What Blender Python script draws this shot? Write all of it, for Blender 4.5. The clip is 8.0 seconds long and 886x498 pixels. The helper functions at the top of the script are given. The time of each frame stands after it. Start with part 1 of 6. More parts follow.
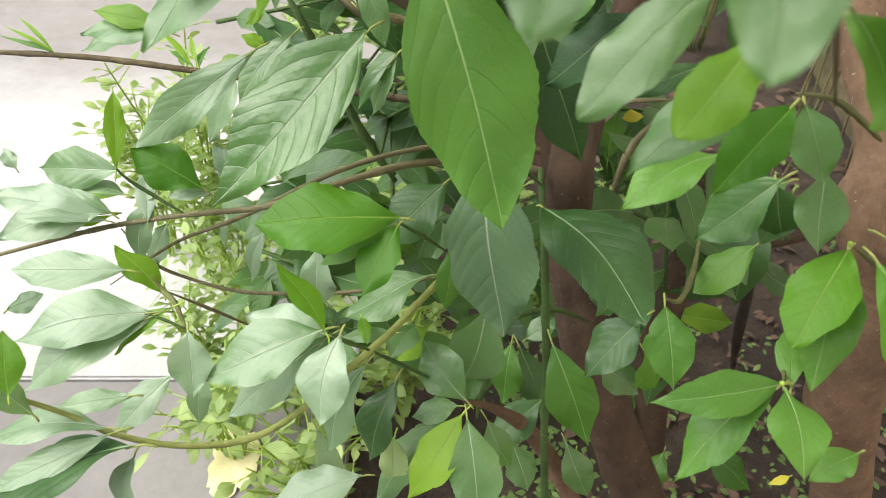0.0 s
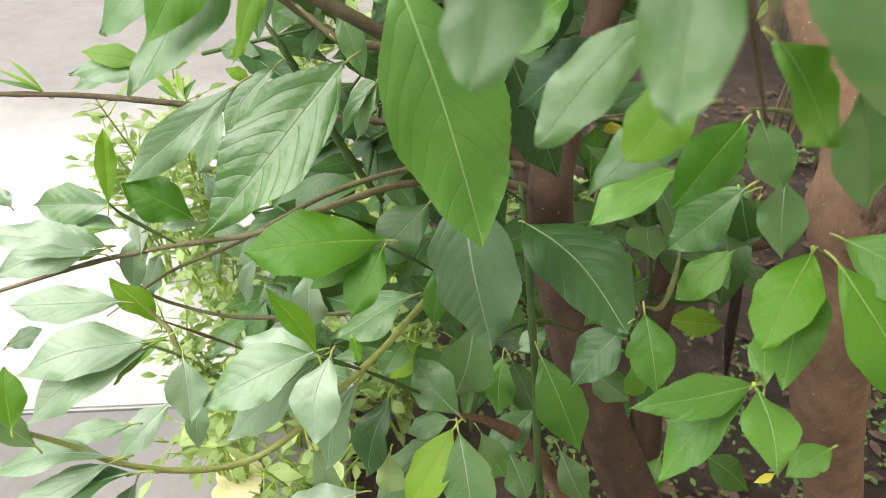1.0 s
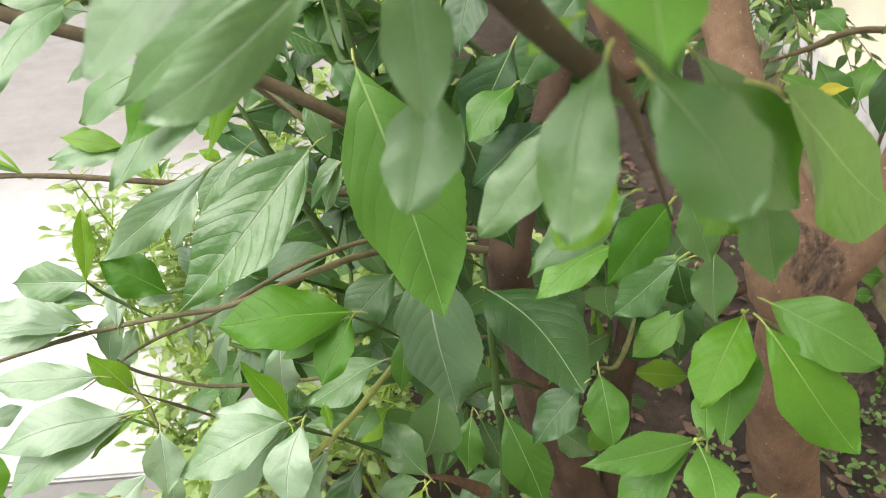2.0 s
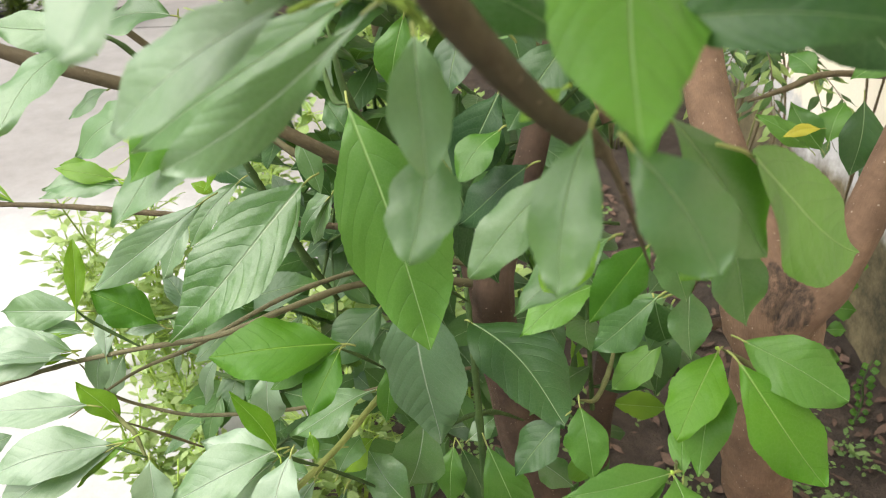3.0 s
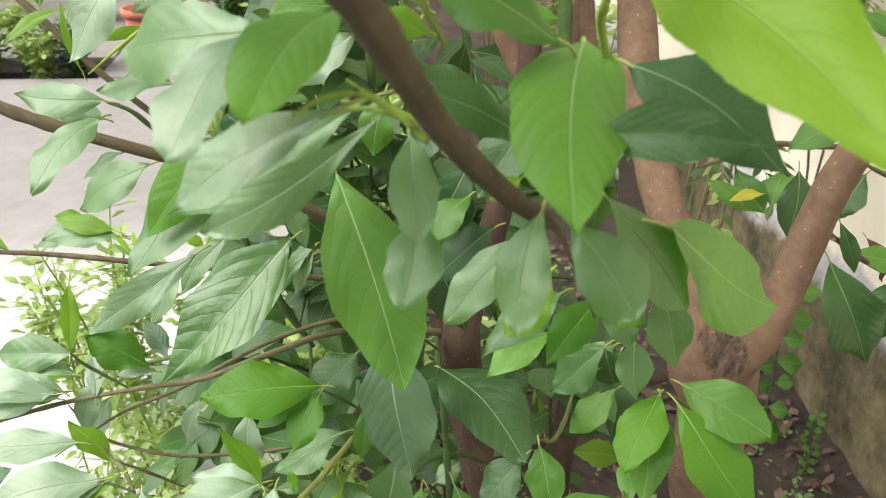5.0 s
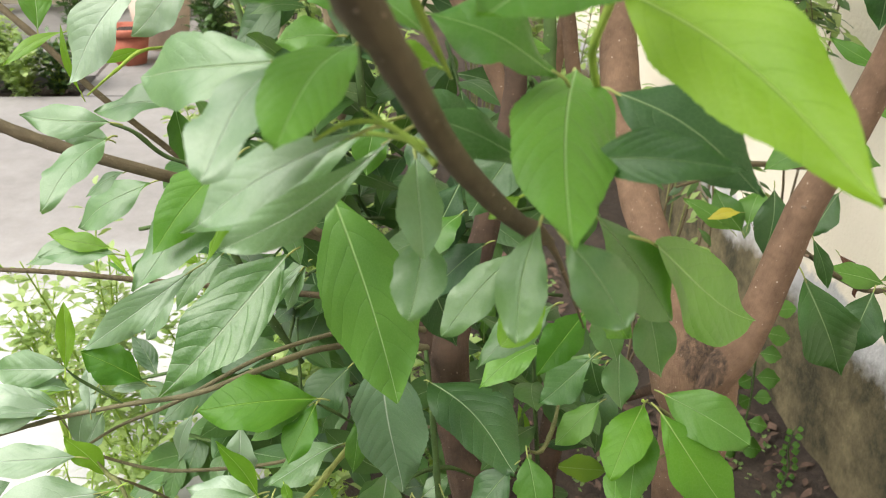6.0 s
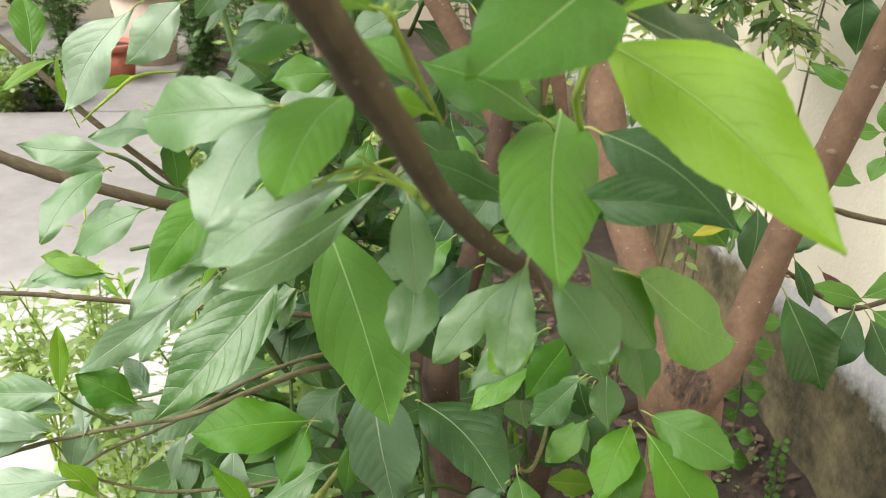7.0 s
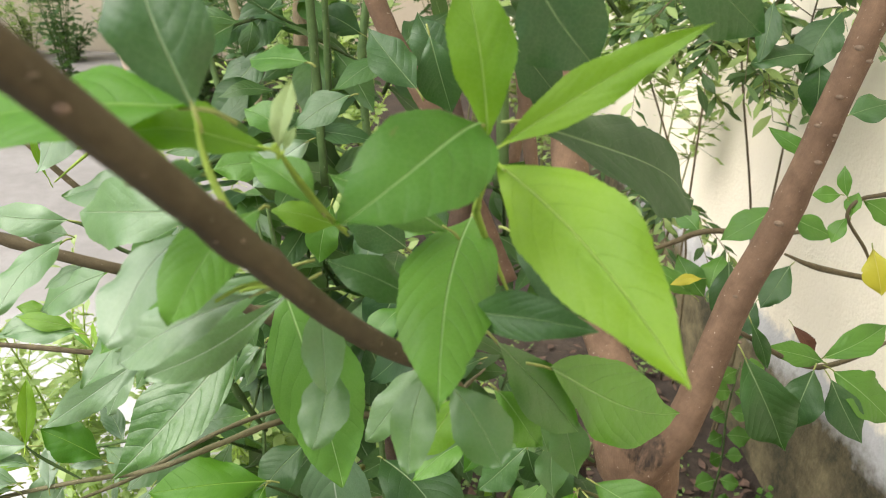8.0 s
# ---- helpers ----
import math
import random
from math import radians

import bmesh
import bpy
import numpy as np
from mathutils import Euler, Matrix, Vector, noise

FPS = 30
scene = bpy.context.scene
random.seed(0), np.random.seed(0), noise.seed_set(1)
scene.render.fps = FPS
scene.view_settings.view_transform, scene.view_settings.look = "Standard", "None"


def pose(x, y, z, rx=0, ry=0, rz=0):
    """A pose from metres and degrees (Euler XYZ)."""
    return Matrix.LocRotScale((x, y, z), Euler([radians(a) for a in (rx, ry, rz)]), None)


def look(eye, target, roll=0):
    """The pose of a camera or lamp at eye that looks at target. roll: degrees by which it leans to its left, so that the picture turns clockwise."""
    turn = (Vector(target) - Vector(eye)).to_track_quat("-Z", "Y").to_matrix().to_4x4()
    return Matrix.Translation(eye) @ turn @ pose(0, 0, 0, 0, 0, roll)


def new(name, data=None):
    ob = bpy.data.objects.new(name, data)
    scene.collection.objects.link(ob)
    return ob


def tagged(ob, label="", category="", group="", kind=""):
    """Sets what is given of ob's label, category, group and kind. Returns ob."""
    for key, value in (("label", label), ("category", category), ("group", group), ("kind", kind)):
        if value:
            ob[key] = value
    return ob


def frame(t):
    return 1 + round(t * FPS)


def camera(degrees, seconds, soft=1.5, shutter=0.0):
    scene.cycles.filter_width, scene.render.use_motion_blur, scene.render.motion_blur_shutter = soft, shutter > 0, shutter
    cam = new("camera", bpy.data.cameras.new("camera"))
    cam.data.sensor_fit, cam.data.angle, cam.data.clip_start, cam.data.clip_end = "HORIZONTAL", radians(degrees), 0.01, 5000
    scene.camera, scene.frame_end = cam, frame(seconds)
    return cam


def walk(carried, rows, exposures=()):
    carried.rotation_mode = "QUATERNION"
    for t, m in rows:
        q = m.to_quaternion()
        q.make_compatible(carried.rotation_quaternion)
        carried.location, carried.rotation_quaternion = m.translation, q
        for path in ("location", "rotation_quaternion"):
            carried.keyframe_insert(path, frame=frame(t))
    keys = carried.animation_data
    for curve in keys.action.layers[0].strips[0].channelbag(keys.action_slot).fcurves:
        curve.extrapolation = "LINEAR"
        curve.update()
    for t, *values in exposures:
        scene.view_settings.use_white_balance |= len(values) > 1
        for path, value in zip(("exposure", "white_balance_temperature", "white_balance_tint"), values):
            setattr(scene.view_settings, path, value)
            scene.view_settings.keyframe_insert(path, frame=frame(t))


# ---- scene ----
cam = camera(59.2, 8.0, soft=1.0)
cam.data.dof.use_dof, cam.data.dof.focus_distance, cam.data.dof.aperture_fstop = True, 0.75, 14.0
METRES, EYE, TILT, LEAN, TURN = 0.3, 1.4, -40.0, 0.0, 0.0
ROWS = [
    (0.0, 0.0, 0.0, 0.0, 0.0, 0.0, -0.0),
    (0.5, -0.0351, -0.0307, 0.0056, -0.01, 0.38, 0.62),
    (1.0, 0.0343, -0.0677, 0.0117, -0.2, 1.04, 2.51),
    (1.5, 0.0687, -0.1389, 0.0302, -1.33, 3.18, 4.3),
    (3.0, 0.0458, -0.2742, 0.067, -3.5, 6.76, 3.61),
    (3.5, 0.0278, -0.2933, 0.0671, -4.13, 7.83, 3.23),
    (4.0, 0.0234, -0.34, 0.0813, -4.7, 8.71, 3.06),
    (4.5, 0.0171, -0.4333, 0.0574, -5.37, 9.59, 3.04),
    (6.0, -0.0445, -0.5897, 0.0177, -7.57, 11.7, 3.44),
    (6.5, -0.0547, -0.5977, 0.0076, -7.95, 12.01, 3.68),
    (7.0, -0.056, -0.6464, 0.0446, -8.33, 12.51, 3.93),
    (7.5, 0.0105, -0.7307, 0.1312, -8.47, 13.89, 3.55),
    (8.0, 0.0855, -0.7578, 0.1358, -8.3, 14.62, 3.25),
]
EXPOSURE = [(0.0, 0.98), (1.0, 1.02), (1.5, 1.07), (3.0, 1.02), (4.5, 1.02), (8.0, 0.97)]
walk(cam, [(t, pose(0, 0, EYE, TILT, LEAN, TURN) @ pose(METRES * x, METRES * y, METRES * z, 90 + pitch, roll, yaw)) for t, x, y, z, yaw, pitch, roll in ROWS], EXPOSURE)

# ---- light: bright hazy sky, soft high sun ----
world = bpy.data.worlds.new("sky")
scene.world = world
world.use_nodes = True
wn = world.node_tree
sky = wn.nodes.new("ShaderNodeTexSky")
sky.sky_type = "NISHITA"
sky.sun_disc = False
sky.sun_elevation = radians(50)
sky.sun_rotation = radians(-96)
sky.dust_density = 4.5
sky.ozone_density = 0.5
wn.links.new(sky.outputs[0], wn.nodes["Background"].inputs[0])
wn.nodes["Background"].inputs[1].default_value = 0.07
sun = new("sun", bpy.data.lights.new("sun", "SUN"))
sun.data.energy, sun.data.angle, sun.data.color = 3.5, radians(65), (0.985, 0.985, 0.945)
sun.matrix_world = look((-6.0, -0.6, 7.4), (0, 0, 0))


# ---- materials ----
def nodes_of(name):
    m = bpy.data.materials.new(name)
    m.use_nodes = True
    return m, m.node_tree.nodes, m.node_tree.links, m.node_tree.nodes["Principled BSDF"]


def math_node(N, K, op, a, b=None, clamp=False):
    n = N.new("ShaderNodeMath")
    n.operation, n.use_clamp = op, clamp
    for i, v in enumerate((a, b)):
        if v is None:
            continue
        if isinstance(v, (int, float)):
            n.inputs[i].default_value = v
        else:
            K.new(v, n.inputs[i])
    return n.outputs[0]


def mix_node(N, K, fac, a, b, mode="MIX"):
    n = N.new("ShaderNodeMix")
    n.data_type, n.blend_type = "RGBA", mode
    for i, v in ((0, fac), (6, a), (7, b)):
        if isinstance(v, (int, float)):
            n.inputs[i].default_value = v
        elif isinstance(v, tuple):
            n.inputs[i].default_value = (*v, 1)
        else:
            K.new(v, n.inputs[i])
    return n.outputs[2]


def noise_node(N, K, vec, scale, detail=4.0, rough=0.6):
    n = N.new("ShaderNodeTexNoise")
    n.inputs["Scale"].default_value, n.inputs["Detail"].default_value, n.inputs["Roughness"].default_value = scale, detail, rough
    if vec is not None:
        K.new(vec, n.inputs["Vector"])
    return n.outputs["Fac"]


def ramp_node(N, K, fac, stops):
    n = N.new("ShaderNodeValToRGB")
    while len(n.color_ramp.elements) < len(stops):
        n.color_ramp.elements.new(0.5)
    for e, (p, c) in zip(n.color_ramp.elements, stops):
        e.position, e.color = p, (*c, 1) if len(c) == 3 else c
    K.new(fac, n.inputs[0])
    return n.outputs[0]


def bump_node(N, K, height, strength, dist, shader):
    n = N.new("ShaderNodeBump")
    n.inputs["Strength"].default_value, n.inputs["Distance"].default_value = strength, dist
    K.new(height, n.inputs["Height"])
    K.new(n.outputs[0], shader.inputs["Normal"])
    return n


def leaf_material(name, low, high, vein, glow, rough=0.34, see=0.34, ribs=6.5, island=False, spec=0.5, rugged=0.22, puffed=0.25, ribbed=0.13, rib_shade=False):
    """A leaf: pale midrib and side ribs on a mottled blade, waxy gloss, some light passing through."""
    m, N, K, bsdf = nodes_of(name)
    uv = N.new("ShaderNodeUVMap")
    sep = N.new("ShaderNodeSeparateXYZ")
    K.new(uv.outputs[0], sep.inputs[0])
    co = N.new("ShaderNodeTexCoord").outputs["Object"]
    if island:
        rnd = N.new("ShaderNodeNewGeometry").outputs["Random Per Island"]
    else:
        rnd = N.new("ShaderNodeObjectInfo").outputs["Random"]
    shift = N.new("ShaderNodeVectorMath")
    shift.operation = "ADD"
    K.new(co, shift.inputs[0])
    K.new(math_node(N, K, "MULTIPLY", rnd, 37.0), shift.inputs[1])
    co = shift.outputs[0]
    wob = noise_node(N, K, co, 60.0, 2.0)
    u = math_node(N, K, "ADD", sep.outputs[0], math_node(N, K, "MULTIPLY", math_node(N, K, "SUBTRACT", wob, 0.5), 0.035))
    side = math_node(N, K, "SUBTRACT", sep.outputs[1], 0.5)
    av = math_node(N, K, "MULTIPLY", math_node(N, K, "ABSOLUTE", side), 2.0)
    half = math_node(N, K, "MULTIPLY", math_node(N, K, "GREATER_THAN", side, 0.0), 0.45)
    lean = math_node(N, K, "MULTIPLY", math_node(N, K, "POWER", av, 1.5), 0.34)
    drift = math_node(N, K, "MULTIPLY", math_node(N, K, "SUBTRACT", noise_node(N, K, co, 18.0, 1.0), 0.5), 0.55)
    count = math_node(N, K, "ADD", ribs - 1.0, math_node(N, K, "MULTIPLY", rnd, 2.0))
    phase = math_node(N, K, "ADD", math_node(N, K, "ADD", math_node(N, K, "MULTIPLY", math_node(N, K, "SUBTRACT", u, lean), count), half), drift)
    tri = math_node(N, K, "ABSOLUTE", math_node(N, K, "SUBTRACT", math_node(N, K, "FRACT", phase), 0.5))
    rib = math_node(N, K, "MULTIPLY", math_node(N, K, "SUBTRACT", tri, 0.477), 44.0, True)
    rib = math_node(N, K, "MULTIPLY", rib, math_node(N, K, "SUBTRACT", 0.95, math_node(N, K, "MULTIPLY", av, 0.75)), True)
    faint = math_node(N, K, "MULTIPLY", math_node(N, K, "SUBTRACT", noise_node(N, K, co, 30.0, 2.0), 0.36), 4.5, True)
    rib = math_node(N, K, "MULTIPLY", rib, faint)
    mid = math_node(N, K, "SUBTRACT", 1.0, math_node(N, K, "DIVIDE", av, math_node(N, K, "SUBTRACT", 0.044, math_node(N, K, "MULTIPLY", sep.outputs[0], 0.031))), True)
    blotch = noise_node(N, K, co, 22.0, 4.0)
    cloud = noise_node(N, K, co, 13.0, 2.0, 0.4)
    tone = math_node(N, K, "ADD", math_node(N, K, "ADD", math_node(N, K, "MULTIPLY", blotch, 0.45), math_node(N, K, "MULTIPLY", math_node(N, K, "SUBTRACT", cloud, 0.4), 1.6)), math_node(N, K, "MULTIPLY", math_node(N, K, "SUBTRACT", rnd, 0.35), 0.8), True)
    col = mix_node(N, K, tone, low, high)
    net = N.new("ShaderNodeTexVoronoi")
    net.feature = "DISTANCE_TO_EDGE"
    net.inputs["Scale"].default_value = 330.0
    K.new(co, net.inputs["Vector"])
    lines = math_node(N, K, "SUBTRACT", 1.0, math_node(N, K, "MULTIPLY", net.outputs["Distance"], 9.0), True)
    col = mix_node(N, K, math_node(N, K, "MULTIPLY", lines, 0.06), col, vein)
    # crease shade is painted along some leaves' side ribs as darker green
    col = mix_node(N, K, math_node(N, K, "MULTIPLY", rib, 0.5 if rib_shade else ribbed), col, tuple(0.5 * c for c in low) if rib_shade else vein)
    col = mix_node(N, K, math_node(N, K, "MULTIPLY", mid, 0.85), col, vein)
    spots = math_node(N, K, "MULTIPLY", math_node(N, K, "SUBTRACT", noise_node(N, K, co, 140.0, 2.0), 0.74), 14.0, True)
    col = mix_node(N, K, math_node(N, K, "MULTIPLY", spots, 0.4), col, (0.16, 0.12, 0.05))
    K.new(col, bsdf.inputs["Base Color"])
    bsdf.inputs["Roughness"].default_value = rough
    bsdf.inputs["Specular IOR Level"].default_value = spec
    rr = math_node(N, K, "ADD", rough - 0.06, math_node(N, K, "MULTIPLY", blotch, 0.2))
    K.new(rr, bsdf.inputs["Roughness"])
    pad = math_node(N, K, "POWER", math_node(N, K, "MULTIPLY", math_node(N, K, "SUBTRACT", 0.5, tri), 2.0), 0.55)
    scale = N.new("ShaderNodeSeparateColor")
    K.new(N.new("ShaderNodeObjectInfo").outputs["Color"], scale.inputs[0])
    swell = math_node(N, K, "MULTIPLY", math_node(N, K, "MULTIPLY", math_node(N, K, "MULTIPLY", pad, math_node(N, K, "ADD", blotch, 0.25)), puffed), scale.outputs[0])
    h = math_node(N, K, "SUBTRACT", math_node(N, K, "ADD", swell, math_node(N, K, "MULTIPLY", noise_node(N, K, co, 85.0, 2.0), rugged)), math_node(N, K, "MULTIPLY", mid, 0.7))
    cells = N.new("ShaderNodeTexVoronoi")
    cells.feature = "SMOOTH_F1"
    cells.inputs["Scale"].default_value = 135.0
    K.new(co, cells.inputs["Vector"])
    h = math_node(N, K, "SUBTRACT", h, math_node(N, K, "MULTIPLY", cells.outputs["Distance"], 0.12 + 0.55 * rugged))
    h = math_node(N, K, "SUBTRACT", h, math_node(N, K, "ADD", math_node(N, K, "MULTIPLY", lines, 0.03), math_node(N, K, "MULTIPLY", math_node(N, K, "MULTIPLY", rib, 0.08 + 0.36 * puffed), scale.outputs[0])))
    b = bump_node(N, K, h, 0.6, 0.0022, bsdf)
    tr = N.new("ShaderNodeBsdfTranslucent")
    K.new(mix_node(N, K, 0.55, col, glow), tr.inputs[0])
    K.new(b.outputs[0], tr.inputs["Normal"])
    mx = N.new("ShaderNodeMixShader")
    mx.inputs[0].default_value = see
    K.new(bsdf.outputs[0], mx.inputs[1])
    K.new(tr.outputs[0], mx.inputs[2])
    K.new(mx.outputs[0], N["Material Output"].inputs[0])
    return m


LEAF = {
    # tone: low, high, vein, glow, rough, see, ribs, island, spec, rugged, puffed, ribbed
    "mature": leaf_material("leaf_mature", (0.046, 0.135, 0.014), (0.105, 0.245, 0.030), (0.34, 0.50, 0.20), (0.18, 0.46, 0.01), 0.44, 0.30, 8.0, False, 0.45, 0.22, 0.40, 0.12, True),
    "fresh": leaf_material("leaf_fresh", (0.036, 0.128, 0.006), (0.080, 0.215, 0.010), (0.26, 0.44, 0.08), (0.16, 0.46, 0.005), 0.46, 0.36, 7.5, False, 0.35, 0.22, 0.28, 0.16, True),
    "waxy": leaf_material("leaf_waxy", (0.046, 0.130, 0.022), (0.120, 0.235, 0.075), (0.52, 0.60, 0.46), (0.20, 0.44, 0.04), 0.40, 0.34, 8.5, False, 1.0, 0.40, 0.36, 0.13),
    "quilted": leaf_material("leaf_quilted", (0.040, 0.132, 0.014), (0.105, 0.225, 0.050), (0.55, 0.63, 0.47), (0.18, 0.44, 0.02), 0.38, 0.34, 8.5, False, 1.0, 0.55, 0.60, 0.11),
    # paler, greyer green: the sky's sheen is mixed into the base colour
    "skylit": leaf_material("leaf_skylit", (0.085, 0.185, 0.052), (0.240, 0.335, 0.220), (0.56, 0.64, 0.52), (0.26, 0.50, 0.08), 0.42, 0.30, 8.0, False, 1.0, 0.28, 0.22, 0.14),
    "dull": leaf_material("leaf_dull", (0.046, 0.128, 0.022), (0.092, 0.195, 0.050), (0.32, 0.44, 0.22), (0.16, 0.40, 0.02), 0.43, 0.30, 7.5, False, 1.0, 0.18, 0.14, 0.12, True),
    "soft": leaf_material("leaf_soft", (0.066, 0.160, 0.040), (0.135, 0.250, 0.100), (0.42, 0.52, 0.34), (0.22, 0.48, 0.03), 0.43, 0.30, 7.5, False, 1.0, 0.18, 0.14, 0.12, True),
    "blue": leaf_material("leaf_blue_green", (0.050, 0.128, 0.042), (0.105, 0.195, 0.090), (0.46, 0.54, 0.42), (0.10, 0.28, 0.04), 0.40, 0.24, 9.5, False, 1.0, 0.50, 0.55, 0.16),
    # darkened leaf green: shade on the right and inside the crown put into colour
    "shaded": leaf_material("leaf_shaded", (0.016, 0.060, 0.010), (0.040, 0.112, 0.019), (0.30, 0.42, 0.20), (0.08, 0.30, 0.02), 0.46, 0.20, 8.0, False, 0.6, 0.24, 0.45, 0.20),
    # darker still, for leaves painted as in full shade
    "deep": leaf_material("leaf_deep_shade", (0.013, 0.047, 0.012), (0.033, 0.085, 0.021), (0.24, 0.34, 0.16), (0.05, 0.18, 0.02), 0.50, 0.14, 8.0, False, 0.3, 0.22, 0.30, 0.18),
    "bright": leaf_material("leaf_bright", (0.058, 0.185, 0.008), (0.118, 0.285, 0.014), (0.38, 0.54, 0.16), (0.22, 0.54, 0.01), 0.46, 0.38, 7.5, False, 0.4, 0.18, 0.30, 0.14, True),
    "young": leaf_material("leaf_young", (0.080, 0.212, 0.010), (0.190, 0.335, 0.018), (0.40, 0.54, 0.18), (0.30, 0.58, 0.02), 0.48, 0.42, 7.5, False, 0.4, 0.14, 0.14, 0.14, True),
    "yellow": leaf_material("leaf_yellow", (0.45, 0.42, 0.03), (0.58, 0.50, 0.05), (0.6, 0.55, 0.2), (0.6, 0.55, 0.05), 0.5, 0.3),
    "dry": leaf_material("leaf_dry", (0.06, 0.025, 0.015), (0.16, 0.07, 0.04), (0.2, 0.1, 0.06), (0.2, 0.08, 0.03), 0.6, 0.15, 6.5, False, 0.3, 0.8, 0.6),
    "pale": leaf_material("leaf_pale", (0.24, 0.36, 0.13), (0.32, 0.42, 0.18), (0.42, 0.5, 0.25), (0.4, 0.5, 0.1), 0.6, 0.3),
}
SMALL_LIGHT = leaf_material("leaf_small_light", (0.15, 0.25, 0.06), (0.36, 0.46, 0.17), (0.4, 0.5, 0.2), (0.4, 0.55, 0.06), 0.5, 0.35, 5.0, True)
SMALL_DARK = leaf_material("leaf_small_dark", (0.020, 0.058, 0.014), (0.080, 0.160, 0.040), (0.2, 0.3, 0.1), (0.2, 0.35, 0.04), 0.4, 0.25, 5.0, True)
WEED = leaf_material("leaf_weed", (0.06, 0.14, 0.03), (0.20, 0.30, 0.09), (0.3, 0.4, 0.15), (0.3, 0.45, 0.05), 0.5, 0.3, 5.0, True)
# green lowered so the shade deep in the crown sits in the colour
CROWN_LEAF = leaf_material("leaf_crown_shaded", (0.018, 0.062, 0.016), (0.070, 0.160, 0.034), (0.3, 0.4, 0.2), (0.2, 0.4, 0.03), 0.42, 0.28, 8.0, True)


def bark_material(name, low, high, speck, grain=1.0, split=None):
    """Bark with fibres, mottling and pale specks; split: centre of a patch of aged, dark, split bark."""
    m, N, K, bsdf = nodes_of(name)
    uv = N.new("ShaderNodeUVMap")
    mp = N.new("ShaderNodeMapping")
    mp.inputs["Scale"].default_value = (1.0, 9.0, 1.0)
    K.new(uv.outputs[0], mp.inputs[0])
    co = N.new("ShaderNodeTexCoord").outputs["Object"]
    fibre = noise_node(N, K, mp.outputs[0], 26.0, 6.0, 0.7)
    big = noise_node(N, K, co, 30.0, 7.0, 0.72)
    f = math_node(N, K, "ADD", math_node(N, K, "MULTIPLY", fibre, 0.4), math_node(N, K, "MULTIPLY", big, 0.7))
    col = ramp_node(N, K, f, [(0.36, low), (0.74, high)])
    patch = math_node(N, K, "MULTIPLY", math_node(N, K, "SUBTRACT", noise_node(N, K, co, 11.0, 5.0, 0.65), 0.50), 4.0, True)
    col = mix_node(N, K, math_node(N, K, "MULTIPLY", patch, 0.45), col, tuple(0.75 * c for c in low))
    ring = N.new("ShaderNodeMapping")
    ring.inputs["Scale"].default_value = (1.0, 0.12, 1.0)
    K.new(uv.outputs[0], ring.inputs[0])
    wrinkle = math_node(N, K, "MULTIPLY", math_node(N, K, "SUBTRACT", noise_node(N, K, ring.outputs[0], 130.0, 3.0, 0.6), 0.58), 5.0, True)
    col = mix_node(N, K, math_node(N, K, "MULTIPLY", wrinkle, 0.25), col, tuple(0.6 * c for c in low))
    sp = math_node(N, K, "MULTIPLY", math_node(N, K, "SUBTRACT", noise_node(N, K, co, 260.0, 1.0), 0.72), 20.0, True)
    col = mix_node(N, K, math_node(N, K, "MULTIPLY", sp, 0.7), col, speck)
    crack = None
    if split:
        near = N.new("ShaderNodeMapping")
        near.vector_type = "TEXTURE"
        near.inputs["Location"].default_value, near.inputs["Scale"].default_value = split, (0.024, 0.05, 0.040)
        K.new(co, near.inputs[0])
        far = N.new("ShaderNodeVectorMath")
        far.operation = "LENGTH"
        K.new(near.outputs[0], far.inputs[0])
        edge = math_node(N, K, "ADD", far.outputs["Value"], math_node(N, K, "MULTIPLY", math_node(N, K, "SUBTRACT", noise_node(N, K, co, 70.0, 4.0), 0.5), 0.9))
        inside = math_node(N, K, "MULTIPLY", math_node(N, K, "SUBTRACT", 1.0, edge), 6.0, True)
        thin = N.new("ShaderNodeMapping")
        thin.inputs["Scale"].default_value = (1.0, 1.0, 0.08)
        K.new(co, thin.inputs[0])
        crack = math_node(N, K, "MULTIPLY", inside, noise_node(N, K, thin.outputs[0], 170.0, 4.0, 0.65))
        wood = ramp_node(N, K, noise_node(N, K, thin.outputs[0], 170.0, 4.0, 0.65), [(0.34, (0.036, 0.025, 0.018)), (0.52, (0.095, 0.061, 0.040)), (0.70, (0.20, 0.125, 0.08))])
        col = mix_node(N, K, inside, col, wood)
    K.new(col, bsdf.inputs["Base Color"])
    bsdf.inputs["Roughness"].default_value = 0.72
    bsdf.inputs["Specular IOR Level"].default_value = 0.3
    h = math_node(N, K, "ADD", math_node(N, K, "MULTIPLY", fibre, 0.45), math_node(N, K, "ADD", math_node(N, K, "MULTIPLY", big, 0.7), math_node(N, K, "MULTIPLY", sp, 0.4)))
    if crack is not None:
        h = math_node(N, K, "ADD", h, math_node(N, K, "MULTIPLY", crack, 0.5))
    bump_node(N, K, h, 0.9, 0.0055 * grain, bsdf)
    return m


